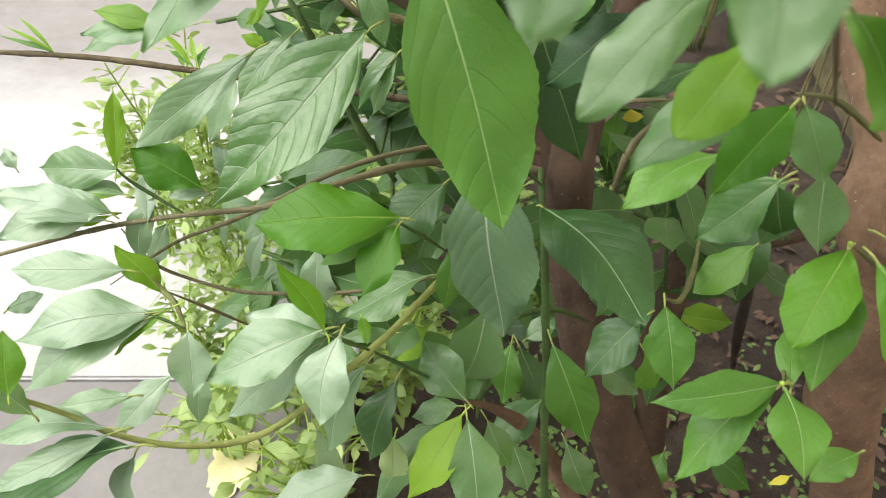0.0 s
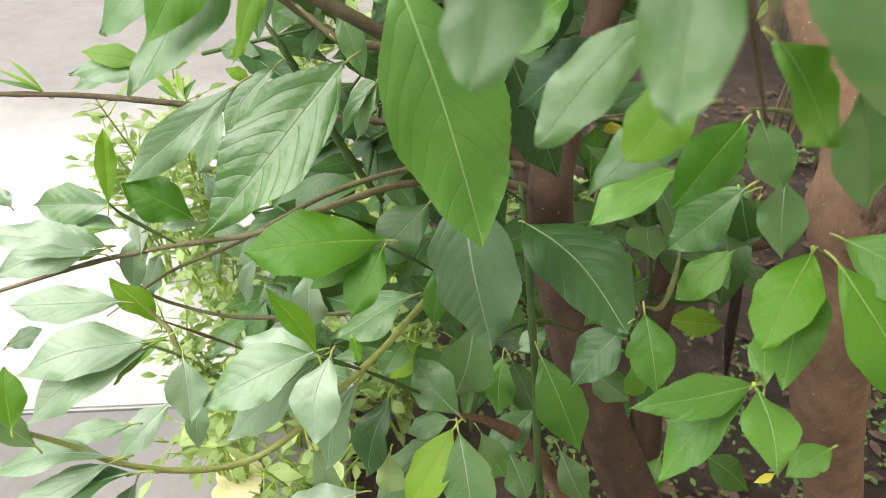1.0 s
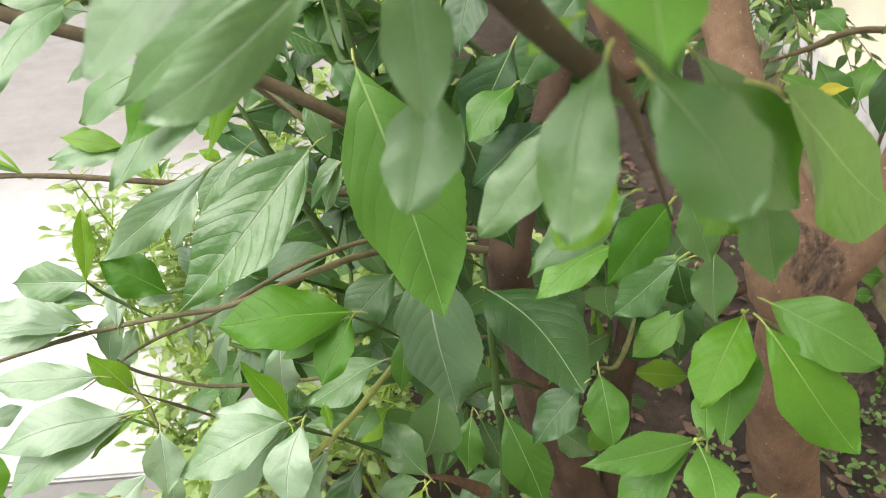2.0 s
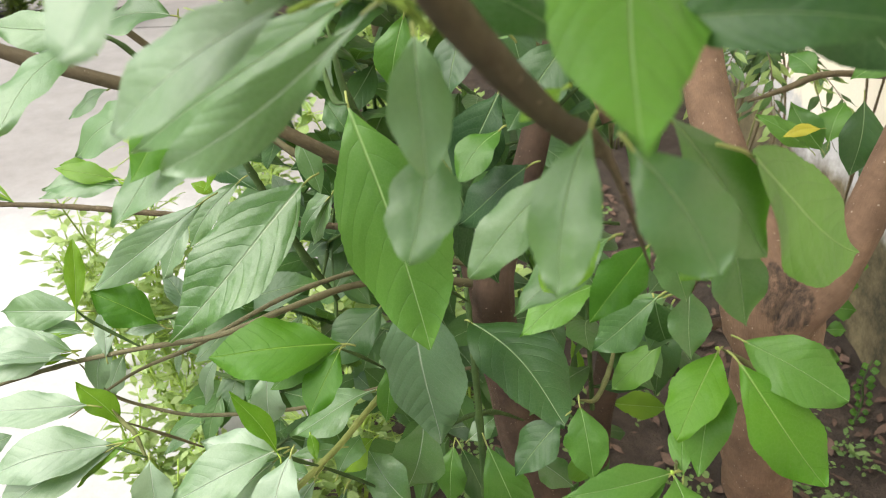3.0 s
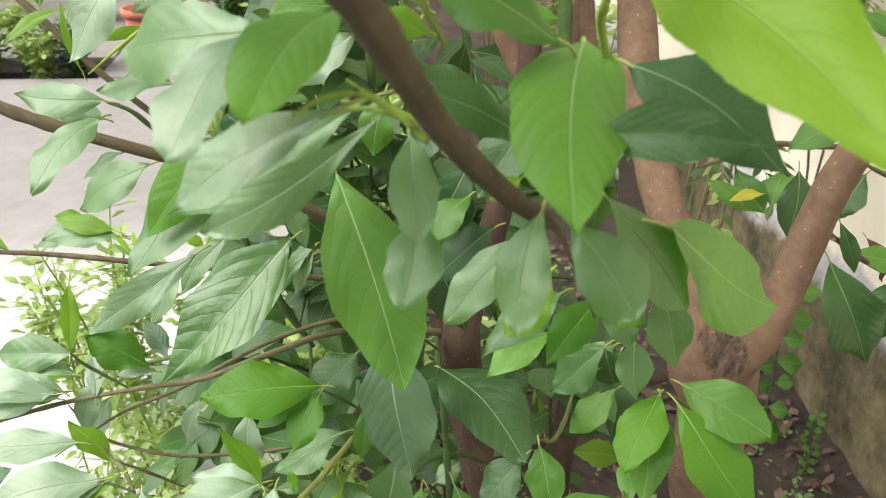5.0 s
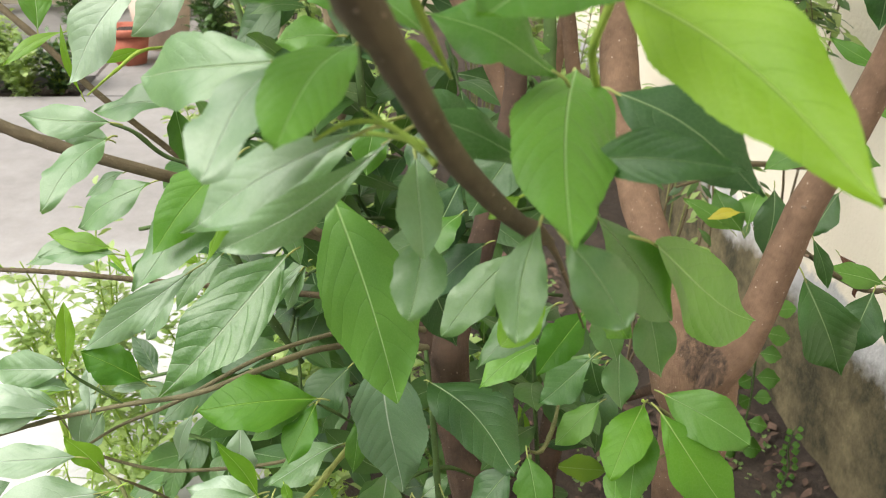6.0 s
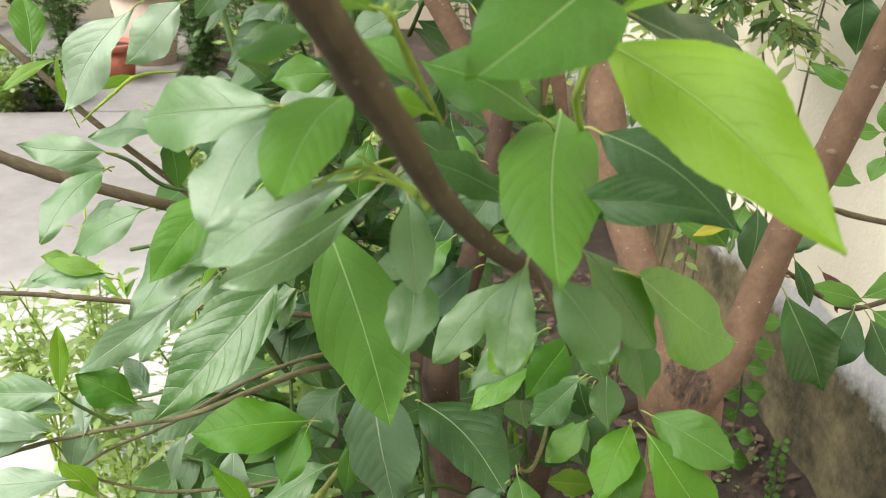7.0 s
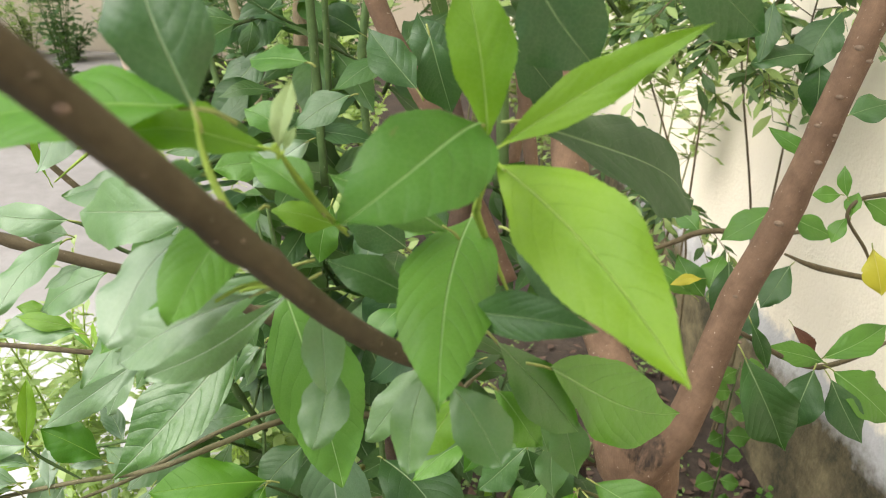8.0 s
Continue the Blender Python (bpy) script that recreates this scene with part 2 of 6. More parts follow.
BARK = {
    "bark": bark_material("bark_brown", (0.105, 0.062, 0.038), (0.300, 0.188, 0.118), (0.6, 0.5, 0.4)),
    "forkbark": bark_material("bark_fork", (0.105, 0.062, 0.038), (0.300, 0.188, 0.118), (0.6, 0.5, 0.4), 1.0, (-0.143, -0.489, 1.063)),
    # copy of the brown bark with the crown's shade put into its colour
    "shadebark": bark_material("bark_shaded", (0.036, 0.022, 0.014), (0.120, 0.074, 0.048), (0.35, 0.27, 0.2)),
    "limbbark": bark_material("bark_limb", (0.092, 0.072, 0.038), (0.255, 0.200, 0.115), (0.5, 0.4, 0.3)),
    "twigbark": bark_material("bark_twig", (0.105, 0.096, 0.048), (0.280, 0.250, 0.140), (0.5, 0.42, 0.3), 0.35),
    "deadwood": bark_material("dead_wood", (0.018, 0.013, 0.010), (0.075, 0.052, 0.040), (0.12, 0.09, 0.07)),
    "greenbark": bark_material("bark_green", (0.10, 0.115, 0.035), (0.25, 0.26, 0.10), (0.4, 0.36, 0.22), 0.5),
    "olive": bark_material("bark_olive", (0.17, 0.20, 0.05), (0.36, 0.40, 0.13), (0.4, 0.38, 0.22), 0.35),
    "green": bark_material("stem_green", (0.034, 0.070, 0.018), (0.095, 0.160, 0.042), (0.3, 0.36, 0.2), 0.4),
    "young": bark_material("stem_young", (0.25, 0.38, 0.05), (0.38, 0.52, 0.09), (0.4, 0.5, 0.25), 0.3),
}


def ground_material(name, a, b, c, scale, rough, bump, dist):
    m, N, K, bsdf = nodes_of(name)
    co = N.new("ShaderNodeTexCoord").outputs["Object"]
    n1, n2, n3 = noise_node(N, K, co, scale, 6.0, 0.65), noise_node(N, K, co, scale * 9, 5.0, 0.7), noise_node(N, K, co, scale * 60, 3.0, 0.6)
    f = math_node(N, K, "ADD", math_node(N, K, "MULTIPLY", n1, 0.6), math_node(N, K, "MULTIPLY", n2, 0.4))
    col = ramp_node(N, K, f, [(0.32, a), (0.5, b), (0.68, c)])
    col = mix_node(N, K, math_node(N, K, "MULTIPLY", n3, 0.35), col, a)
    K.new(col, bsdf.inputs["Base Color"])
    bsdf.inputs["Roughness"].default_value = rough
    bump_node(N, K, math_node(N, K, "ADD", n2, math_node(N, K, "MULTIPLY", n3, 0.5)), bump, dist, bsdf)
    return m


SOIL = ground_material("soil", (0.020, 0.014, 0.010), (0.046, 0.032, 0.023), (0.105, 0.074, 0.053), 3.0, 0.95, 0.9, 0.02)
# near slabs: the shade beside the sunlit stretch is put into this grey
SHADED_CONCRETE = ground_material("shaded_concrete", (0.150, 0.142, 0.136), (0.215, 0.203, 0.196), (0.275, 0.262, 0.254), 1.3, 0.85, 0.4, 0.004)


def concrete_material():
    """Grey-pink concrete; its wide pale stretch is painted sunlight, fading unevenly away from the bed's end joint."""
    m, N, K, bsdf = nodes_of("sunlit_concrete")
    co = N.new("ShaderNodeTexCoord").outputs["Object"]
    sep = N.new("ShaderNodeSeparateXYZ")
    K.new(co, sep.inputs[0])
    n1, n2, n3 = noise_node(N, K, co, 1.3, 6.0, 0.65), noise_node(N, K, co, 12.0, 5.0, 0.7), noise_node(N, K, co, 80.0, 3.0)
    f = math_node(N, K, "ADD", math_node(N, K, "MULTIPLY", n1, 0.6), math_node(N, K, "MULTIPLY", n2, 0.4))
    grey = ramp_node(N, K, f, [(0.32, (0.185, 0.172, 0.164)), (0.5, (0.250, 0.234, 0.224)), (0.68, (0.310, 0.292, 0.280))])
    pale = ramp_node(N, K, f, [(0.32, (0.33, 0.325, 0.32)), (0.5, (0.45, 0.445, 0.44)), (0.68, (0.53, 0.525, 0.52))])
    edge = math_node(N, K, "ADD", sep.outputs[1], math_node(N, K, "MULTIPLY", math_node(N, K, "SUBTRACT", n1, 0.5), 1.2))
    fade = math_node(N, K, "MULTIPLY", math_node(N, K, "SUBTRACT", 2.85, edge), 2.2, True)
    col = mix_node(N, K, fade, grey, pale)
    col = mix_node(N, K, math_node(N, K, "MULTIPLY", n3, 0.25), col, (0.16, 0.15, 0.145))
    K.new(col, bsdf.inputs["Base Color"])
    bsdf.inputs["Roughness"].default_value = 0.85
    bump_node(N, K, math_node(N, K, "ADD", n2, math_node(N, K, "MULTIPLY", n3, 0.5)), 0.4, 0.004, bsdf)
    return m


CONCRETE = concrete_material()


def wall_material():
    """Cream paint that flakes to white plaster low down, and green algae along the foot."""
    m, N, K, bsdf = nodes_of("cream_wall")
    co = N.new("ShaderNodeTexCoord").outputs["Object"]
    sep = N.new("ShaderNodeSeparateXYZ")
    K.new(co, sep.inputs[0])
    n1, n2, n3 = noise_node(N, K, co, 2.2, 5.0), noise_node(N, K, co, 11.0, 6.0, 0.7), noise_node(N, K, co, 90.0, 3.0)
    z = math_node(N, K, "ADD", sep.outputs[2], math_node(N, K, "ADD", math_node(N, K, "MULTIPLY", math_node(N, K, "SUBTRACT", n1, 0.5), 0.22), math_node(N, K, "MULTIPLY", math_node(N, K, "SUBTRACT", n2, 0.5), 0.16)))
    paint = mix_node(N, K, n2, (0.74, 0.67, 0.54), (0.80, 0.73, 0.61))
    plaster = mix_node(N, K, n2, (0.26, 0.255, 0.255), (0.66, 0.65, 0.65))
    grime = math_node(N, K, "MULTIPLY", math_node(N, K, "SUBTRACT", noise_node(N, K, co, 5.0, 8.0, 0.75), 0.40), 4.0, True)
    algae = mix_node(N, K, grime, (0.034, 0.030, 0.014), (0.185, 0.150, 0.080))
    f1 = math_node(N, K, "MULTIPLY", math_node(N, K, "SUBTRACT", z, 0.46), 30.0, True)
    f2 = math_node(N, K, "MULTIPLY", math_node(N, K, "SUBTRACT", z, 0.32), 12.0, True)
    col = mix_node(N, K, f2, algae, mix_node(N, K, f1, plaster, paint))
    K.new(col, bsdf.inputs["Base Color"])
    bsdf.inputs["Roughness"].default_value = 0.85
    bump_node(N, K, math_node(N, K, "ADD", n3, math_node(N, K, "MULTIPLY", n2, 1.5)), 0.5, 0.006, bsdf)
    return m


WALL = wall_material()
FAR_WALL = ground_material("ochre_render", (0.56, 0.48, 0.36), (0.66, 0.58, 0.46), (0.72, 0.64, 0.54), 1.5, 0.9, 0.3, 0.004)
TERRACOTTA = ground_material("terracotta", (0.38, 0.10, 0.06), (0.50, 0.16, 0.10), (0.55, 0.22, 0.15), 6.0, 0.8, 0.3, 0.003)
CREAM_CLAY = ground_material("cream_clay", (0.55, 0.42, 0.33), (0.68, 0.54, 0.44), (0.74, 0.62, 0.52), 6.0, 0.8, 0.3, 0.003)
LITTER = ground_material("dry_leaf", (0.045, 0.027, 0.019), (0.11, 0.065, 0.045), (0.19, 0.115, 0.08), 14.0, 0.8, 0.4, 0.003)
SCAR = ground_material("leaf_scar", (0.09, 0.062, 0.04), (0.20, 0.135, 0.09), (0.34, 0.25, 0.18), 60.0, 0.8, 0.4, 0.001)
PAPER = ground_material("pale_yellow_leaf", (0.60, 0.54, 0.26), (0.72, 0.66, 0.38), (0.78, 0.72, 0.48), 20.0, 0.7, 0.3, 0.002)


# ---- mesh helpers ----
def mesh_object(name, verts, faces, material, parent=None, label="", uvs=None, smooth=True, slots=None, more=()):
    me = bpy.data.meshes.new(name)
    me.from_pydata([tuple(v) for v in verts], [], faces)
    me.materials.append(material)
    for x in more:
        me.materials.append(x)
    if uvs is not None:
        layer = me.uv_layers.new(name="UVMap")
        loops = np.empty(len(me.loops), dtype=np.int32)
        me.loops.foreach_get("vertex_index", loops)
        layer.data.foreach_set("uv", np.asarray(uvs, dtype=np.float32)[loops].ravel())
    if smooth:
        me.polygons.foreach_set("use_smooth", [True] * len(me.polygons))
    if slots is not None:
        me.polygons.foreach_set("material_index", slots)
    me.update()
    ob = new(name, me)
    if parent is not None:
        ob.parent = parent
    if label:
        tagged(ob, label)
    return ob


def part(name, bm, material, parent, label=""):
    me = bpy.data.meshes.new(name)
    bm.to_mesh(me)
    bm.free()
    me.materials.append(material)
    ob = new(name, me)
    ob.parent = parent
    if label:
        tagged(ob, label)
    return ob


def smooth_path(points, steps=5):
    """A Catmull-Rom line through points of x, y, z, radius."""
    P = [np.array(p, dtype=float) for p in points]
    P = [2 * P[0] - P[1]] + P + [2 * P[-1] - P[-2]]
    out = []
    for i in range(1, len(P) - 2):
        a, b, c, d = P[i - 1], P[i], P[i + 1], P[i + 2]
        for k in range(steps):
            t = k / steps
            out.append(0.5 * (2 * b + (c - a) * t + (2 * a - 5 * b + 4 * c - d) * t * t + (3 * b - a - 3 * c + d) * t ** 3))
    out.append(P[-2])
    return out


def tube(points, sides=8, knots=0.0, rng=None, steps=5, rough=0.0):
    """Verts, faces and uvs of a round, tapering limb; knots: chance of a swollen leaf scar at a ring."""
    path = smooth_path(points, steps)
    verts, faces, uvs = [], [], []
    prev, run = None, 0.0
    for i, p in enumerate(path):
        q = path[min(i + 1, len(path) - 1)] - path[max(i - 1, 0)]
        d = Vector(q[:3]).normalized()
        if prev is None:
            prev = d.orthogonal().normalized()
        side = (prev - d * prev.dot(d)).normalized()
        prev = side
        up = d.cross(side)
        r = max(p[3], 0.0006)
        if i:
            run += float(np.linalg.norm(p[:3] - path[i - 1][:3]))
        swell = 1.0 + (rng.uniform(0.15, 0.35) if rng and rng.random() < knots else 0.0)
        turn = rng.uniform(0, 6.28) if rng else 0.0
        for s in range(sides):
            a = 2 * math.pi * s / sides
            k = 1 + (swell - 1) * (0.4 + 0.6 * max(0, math.cos(a - turn))) * 1.2
            if rough:
                k += rough * noise.noise(Vector((p[0] * 40 + math.cos(a), p[1] * 40 + math.sin(a), p[2] * 40)))
            verts.append(Vector(p[:3]) + (side * math.cos(a) + up * math.sin(a)) * r * k)
            uvs.append((run * 4.0, s / sides))
    n = len(path)
    for i in range(n - 1):
        for s in range(sides):
            t = (s + 1) % sides
            faces.append((i * sides + s, i * sides + t, (i + 1) * sides + t, (i + 1) * sides + s))
    for base, flip in ((0, True), ((n - 1) * sides, False)):
        ring = tuple(range(base, base + sides))
        faces.append(ring[::-1] if flip else ring)
    return verts, faces, uvs


def blade(length, width, fold, curl, rng, nu=22, nv=4, teeth=0.016, wave=0.06, form=None):
    """Verts, faces, uvs of a leaf lying along +x, face up (+z): toothed edge, folded and bowed.
    form: where it is widest, how wedge-shaped the base and how drawn-out the tip (under 1: rounded)."""
    verts, faces, uvs = [], [], []
    ph, amp = rng.uniform(0, 6.28), rng.uniform(0.4, 1.3) * wave
    widest, wedge, point = form or (rng.uniform(0.42, 0.56), rng.uniform(1.0, 1.4), rng.uniform(0.86, 1.22))
    sway, sag = rng.uniform(-0.05, 0.05), rng.uniform(0.0, 0.05)
    fold += rng.uniform(0.0, 0.17)
    lop = rng.uniform(-0.07, 0.07)
    nicks = [(rng.uniform(0.25, 0.9), rng.choice((-1, 1)), rng.uniform(0.04, 0.13)) for _ in range(rng.choice((0, 0, 1, 2)))]
    for i in range(nu + 1):
        s = i / nu
        if s < widest:
            g = math.sin(math.pi / 2 * s / widest) ** wedge
        else:
            g = max(0.0, math.sin(math.pi / 2 * (1 - s) / (1 - widest))) ** point
        h = max(width / 2 * g, width * 0.010)
        for j in range(-nv, nv + 1):
            v = j / nv
            x = v * h * (1 + lop * (1 if v > 0 else -1))
            if abs(v) == 1:
                x *= 1 + teeth * rng.uniform(0.3, 1.4) * (1 if i % 2 else -0.4) + 0.035 * math.sin(21 * s + ph * 3 + v)
                for at, sd, deep in nicks:
                    if sd == v:
                        x *= 1 - deep * math.exp(-((s - at) / 0.022) ** 2)
            z = fold * abs(x) + curl * length * (math.sin(math.pi * min(1, s * 1.08)) * 0.9 - 0.45 * s)
            z += amp * width * math.sin(9 * s + ph + (1.7 if j > 0 else 0)) * v * v
            z -= 0.10 * width * v * v * h / (width / 2)
            z += sag * width * math.sin(5.5 * s + ph * 1.7) + 0.03 * width * math.sin(17 * s + 2 * ph + v) * v * abs(v)
            z += 0.006 * width * math.sin(2 * math.pi * (6.5 * (s - 0.26 * abs(v) ** 1.35) + (0.45 if j > 0 else 0))) * (1 - 0.6 * v * v) * min(1, 6 * abs(v)) * g
            verts.append((s * length, x + sway * length * math.sin(math.pi * s), z))
            uvs.append((s, 0.5 + 0.5 * x / (width / 2)))
    w = 2 * nv + 1
    for i in range(nu):
        for j in range(w - 1):
            a = i * w + j
            faces.append((a, a + w, a + w + 1, a + 1))
    return verts, faces, uvs


# ---- the tree ----
rng = random.Random(11)
tree = tagged(new("shrub_tree"), "bushy shrub with brown stems and large toothed green leaves", "tree")
tree.location = (0.5, 0.95, 0.0)
HOME = Vector(tree.location)


def limb(thing, name, skin, points):
    """A trunk, branch or twig through points of x, y, z, radius in the world."""
    big = max(p[3] for p in points)
    if name == "twig":
        points = [(*points[0][:3], points[0][3] * 0.45)] + list(points[1:-1]) + [(*points[-1][:3], points[-1][3] * 0.45)]
    v, f, u = tube(points, 14 if big > 0.015 else 8, 0.14 if big < 0.012 else 0.0, rng, 6, 0.10 if big > 0.01 else 0.04)
    if skin == "bark" and big < 0.011:
        skin = "twigbark"
    return mesh_object(name, [Vector(q) - HOME for q in v], f, BARK[skin], thing, "", u)


def leaf(on, tone, base, tip, width, face, fold, curl, form=None):
    """A leaf with its stalk, from base to tip, that turns its upper side to face."""
    base, tip, face = Vector(base), Vector(tip), Vector(face)
    x = (tip - base).normalized()
    z = (face - x * face.dot(x)).normalized()
    y = z.cross(x)
    length = (tip - base).length
    big = length > 0.06
    v, f, u = blade(length, width, fold, curl, rng, 44 if big else 26, 5 if big else 4, 0.016, 0.06, form)
    turn = Matrix((x, y, z)).transposed()
    pts = [Vector(q) for q in v]
    slots = [0] * len(f)
    # stalk, running back from the blade and bending down, and the raised midrib below the blade
    r = 0.0007 + 0.0045 * width
    back = min(0.014, 0.11 * length)
    s = [(-back, 0.0, -back * 0.55, r * 0.9), (-back * 0.5, 0.0, -back * 0.14, r), (0.0, 0.0, -r * 0.2, r * 0.9), (0.06 * length, 0.0, curl * length * 0.12 - r * 0.6, r * 0.6)]
    sv, sf, su = tube(s, 6, 0.0, None, 2)
    k = len(pts)
    pts += sv
    f = f + [tuple(i + k for i in q) for q in sf]
    u = u + [(0.5, 0.5)] * len(sv)
    slots += [1] * len(sf)
    ob = mesh_object("leaf", pts, f, LEAF[tone], on, "", u, True, slots, (BARK["young" if tone in ("young", "pale") else "olive"],))
    ob.matrix_local = Matrix.Translation(base - HOME) @ turn.to_4x4()
    relief = min(1.0, (length / 0.13) ** 1.5)
    ob.color = (relief, relief, relief, 1.0)
    return ob


def scar(on, at, size, face):
    """A pale, raised leaf scar on a limb."""
    bm = bmesh.new()
    bmesh.ops.create_icosphere(bm, subdivisions=2, radius=size * 0.62)
    for v in bm.verts:
        v.co *= 1 + 0.18 * noise.noise(v.co * 700)
        v.co.z *= 0.55
        v.co.y *= 0.75
        v.co.x *= 1.25
    for fc in bm.faces:
        fc.smooth = True
    ob = part("leaf_scar", bm, SCAR, on)
    ob.matrix_local = Matrix.Translation(Vector(at) - HOME) @ Vector(face).to_track_quat("Z", "Y").to_matrix().to_4x4()
    return ob


def bud(on, at, size, up):
    bm = bmesh.new()
    bmesh.ops.create_icosphere(bm, subdivisions=2, radius=size)
    for v in bm.verts:
        v.co.z *= 1.25 if v.co.z > 0 else 0.9
        v.co *= 1 + 0.12 * math.sin(5 * math.atan2(v.co.y, v.co.x))
    for fc in bm.faces:
        fc.smooth = True
    ob = part("bud", bm, BARK["young"], on, "pale green leaf bud")
    ob.matrix_local = Matrix.Translation(Vector(at) - HOME) @ Vector(up).to_track_quat("Z", "Y").to_matrix().to_4x4()
    return ob


b = limb(tree, 'trunk', 'forkbark', [(0.695, 0.608, -0.030, 0.0391), (0.481, 0.547, 0.583, 0.0355), (0.424, 0.530, 0.746, 0.0384), (0.401, 0.520, 0.847, 0.0391), (0.389, 0.510, 0.948, 0.0397), (0.368, 0.509, 1.020, 0.0462), (0.358, 0.536, 1.069, 0.0260), (0.343, 0.603, 1.125, 0.0219), (0.338, 0.680, 1.183, 0.0229), (0.341, 0.776, 1.279, 0.0233), (0.359, 0.868, 1.372, 0.0230), (0.376, 0.996, 1.513, 0.0221)])
leaf(b, 'deep', (0.149, 0.370, 1.488), (0.196, 0.364, 1.445), 0.039, (0.284, -0.860, 0.425), 0.15, 0.08)
b = limb(tree, 'branch', 'forkbark', [(0.360, 0.482, 0.995, 0.0208), (0.379, 0.474, 1.039, 0.0203), (0.413, 0.492, 1.071, 0.0194), (0.454, 0.516, 1.197, 0.0173), (0.485, 0.517, 1.293, 0.0160), (0.517, 0.527, 1.409, 0.0148), (0.549, 0.541, 1.522, 0.0147), (0.573, 0.555, 1.608, 0.0134)])
leaf(b, 'shaded', (0.521, 0.575, 1.088), (0.598, 0.554, 0.953), 0.070, (-0.128, -0.989, 0.081), 0.15, 0.08)
scar(b, (0.516, 0.513, 1.462), 0.0057, (-0.590, -0.796, 0.139))
scar(b, (0.522, 0.502, 1.452), 0.0041, (-0.600, -0.785, 0.152))
scar(b, (0.511, 0.515, 1.416), 0.0048, (-0.580, -0.792, 0.193))
scar(b, (0.493, 0.511, 1.389), 0.0043, (-0.563, -0.794, 0.228))
scar(b, (0.512, 0.509, 1.380), 0.0038, (-0.579, -0.781, 0.234))
scar(b, (0.496, 0.500, 1.356), 0.0049, (-0.566, -0.780, 0.266))
scar(b, (0.469, 0.498, 1.294), 0.0061, (-0.532, -0.775, 0.340))
scar(b, (0.444, 0.502, 1.211), 0.0035, (-0.489, -0.760, 0.428))
scar(b, (0.456, 0.494, 1.161), 0.0035, (-0.491, -0.731, 0.474))
scar(b, (0.464, 0.502, 1.240), 0.0029, (-0.514, -0.761, 0.395))
b = limb(tree, 'trunk', 'shadebark', [(0.131, 0.878, 0.891, 0.0304), (0.146, 0.832, 0.835, 0.0312), (0.162, 0.737, 0.754, 0.0305), (0.180, 0.685, 0.676, 0.0316), (0.216, 0.634, 0.582, 0.0330), (0.266, 0.595, 0.460, 0.0346), (0.369, 0.515, 0.210, 0.0340), (0.452, 0.450, -0.040, 0.0391)])
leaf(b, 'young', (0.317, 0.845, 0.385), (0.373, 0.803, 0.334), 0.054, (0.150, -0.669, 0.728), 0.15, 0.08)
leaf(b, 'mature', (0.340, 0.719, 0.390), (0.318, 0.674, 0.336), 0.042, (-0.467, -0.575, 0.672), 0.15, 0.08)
b = limb(tree, 'trunk', 'shadebark', [(0.375, 0.920, 0.785, 0.0175), (0.368, 0.895, 0.724, 0.0211), (0.350, 0.857, 0.616, 0.0235), (0.331, 0.830, 0.523, 0.0252), (0.339, 0.790, 0.351, 0.0269), (0.349, 0.745, 0.155, 0.0260), (0.356, 0.709, -0.040, 0.0299)])
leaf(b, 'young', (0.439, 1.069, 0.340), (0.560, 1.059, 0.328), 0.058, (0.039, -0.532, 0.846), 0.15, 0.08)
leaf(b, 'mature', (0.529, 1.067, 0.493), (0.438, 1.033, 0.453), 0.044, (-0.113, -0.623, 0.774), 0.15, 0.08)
b = limb(tree, 'branch', 'shadebark', [(0.177, 0.707, 0.695, 0.0252), (0.161, 0.755, 0.767, 0.0264), (0.121, 0.608, 0.956, 0.0236), (0.130, 0.638, 1.016, 0.0202), (0.166, 0.677, 1.101, 0.0162), (0.201, 0.724, 1.266, 0.0130), (0.187, 0.757, 1.323, 0.0124), (0.171, 0.802, 1.403, 0.0117)])
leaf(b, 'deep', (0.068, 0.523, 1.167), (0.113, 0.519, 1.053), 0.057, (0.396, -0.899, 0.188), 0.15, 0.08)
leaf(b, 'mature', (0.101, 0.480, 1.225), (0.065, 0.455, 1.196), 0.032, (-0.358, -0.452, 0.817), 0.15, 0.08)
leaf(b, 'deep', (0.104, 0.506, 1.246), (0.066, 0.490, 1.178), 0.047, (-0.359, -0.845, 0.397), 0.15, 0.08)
leaf(b, 'shaded', (0.184, 0.505, 1.146), (0.130, 0.500, 1.125), 0.021, (-0.216, -0.682, 0.699), 0.15, 0.08)
leaf(b, 'shaded', (0.081, 0.553, 1.281), (0.065, 0.523, 1.231), 0.037, (-0.542, -0.632, 0.554), 0.15, 0.08)
leaf(b, 'shaded', (0.133, 0.424, 1.309), (0.094, 0.416, 1.253), 0.042, (-0.517, -0.722, 0.460), 0.15, 0.08)
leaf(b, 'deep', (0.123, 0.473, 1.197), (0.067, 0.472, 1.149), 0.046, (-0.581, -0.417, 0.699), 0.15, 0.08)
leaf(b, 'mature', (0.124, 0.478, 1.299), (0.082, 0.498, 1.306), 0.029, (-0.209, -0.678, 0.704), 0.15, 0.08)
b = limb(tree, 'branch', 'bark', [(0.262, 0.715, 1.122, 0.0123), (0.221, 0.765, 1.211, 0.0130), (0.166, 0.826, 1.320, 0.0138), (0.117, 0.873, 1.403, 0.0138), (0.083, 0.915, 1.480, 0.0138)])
leaf(b, 'shaded', (0.101, 0.443, 1.434), (0.065, 0.490, 1.474), 0.036, (-0.119, -0.691, 0.713), 0.15, 0.08)
leaf(b, 'shaded', (0.090, 0.393, 1.324), (0.039, 0.396, 1.360), 0.039, (0.218, -0.892, 0.397), 0.15, 0.08)
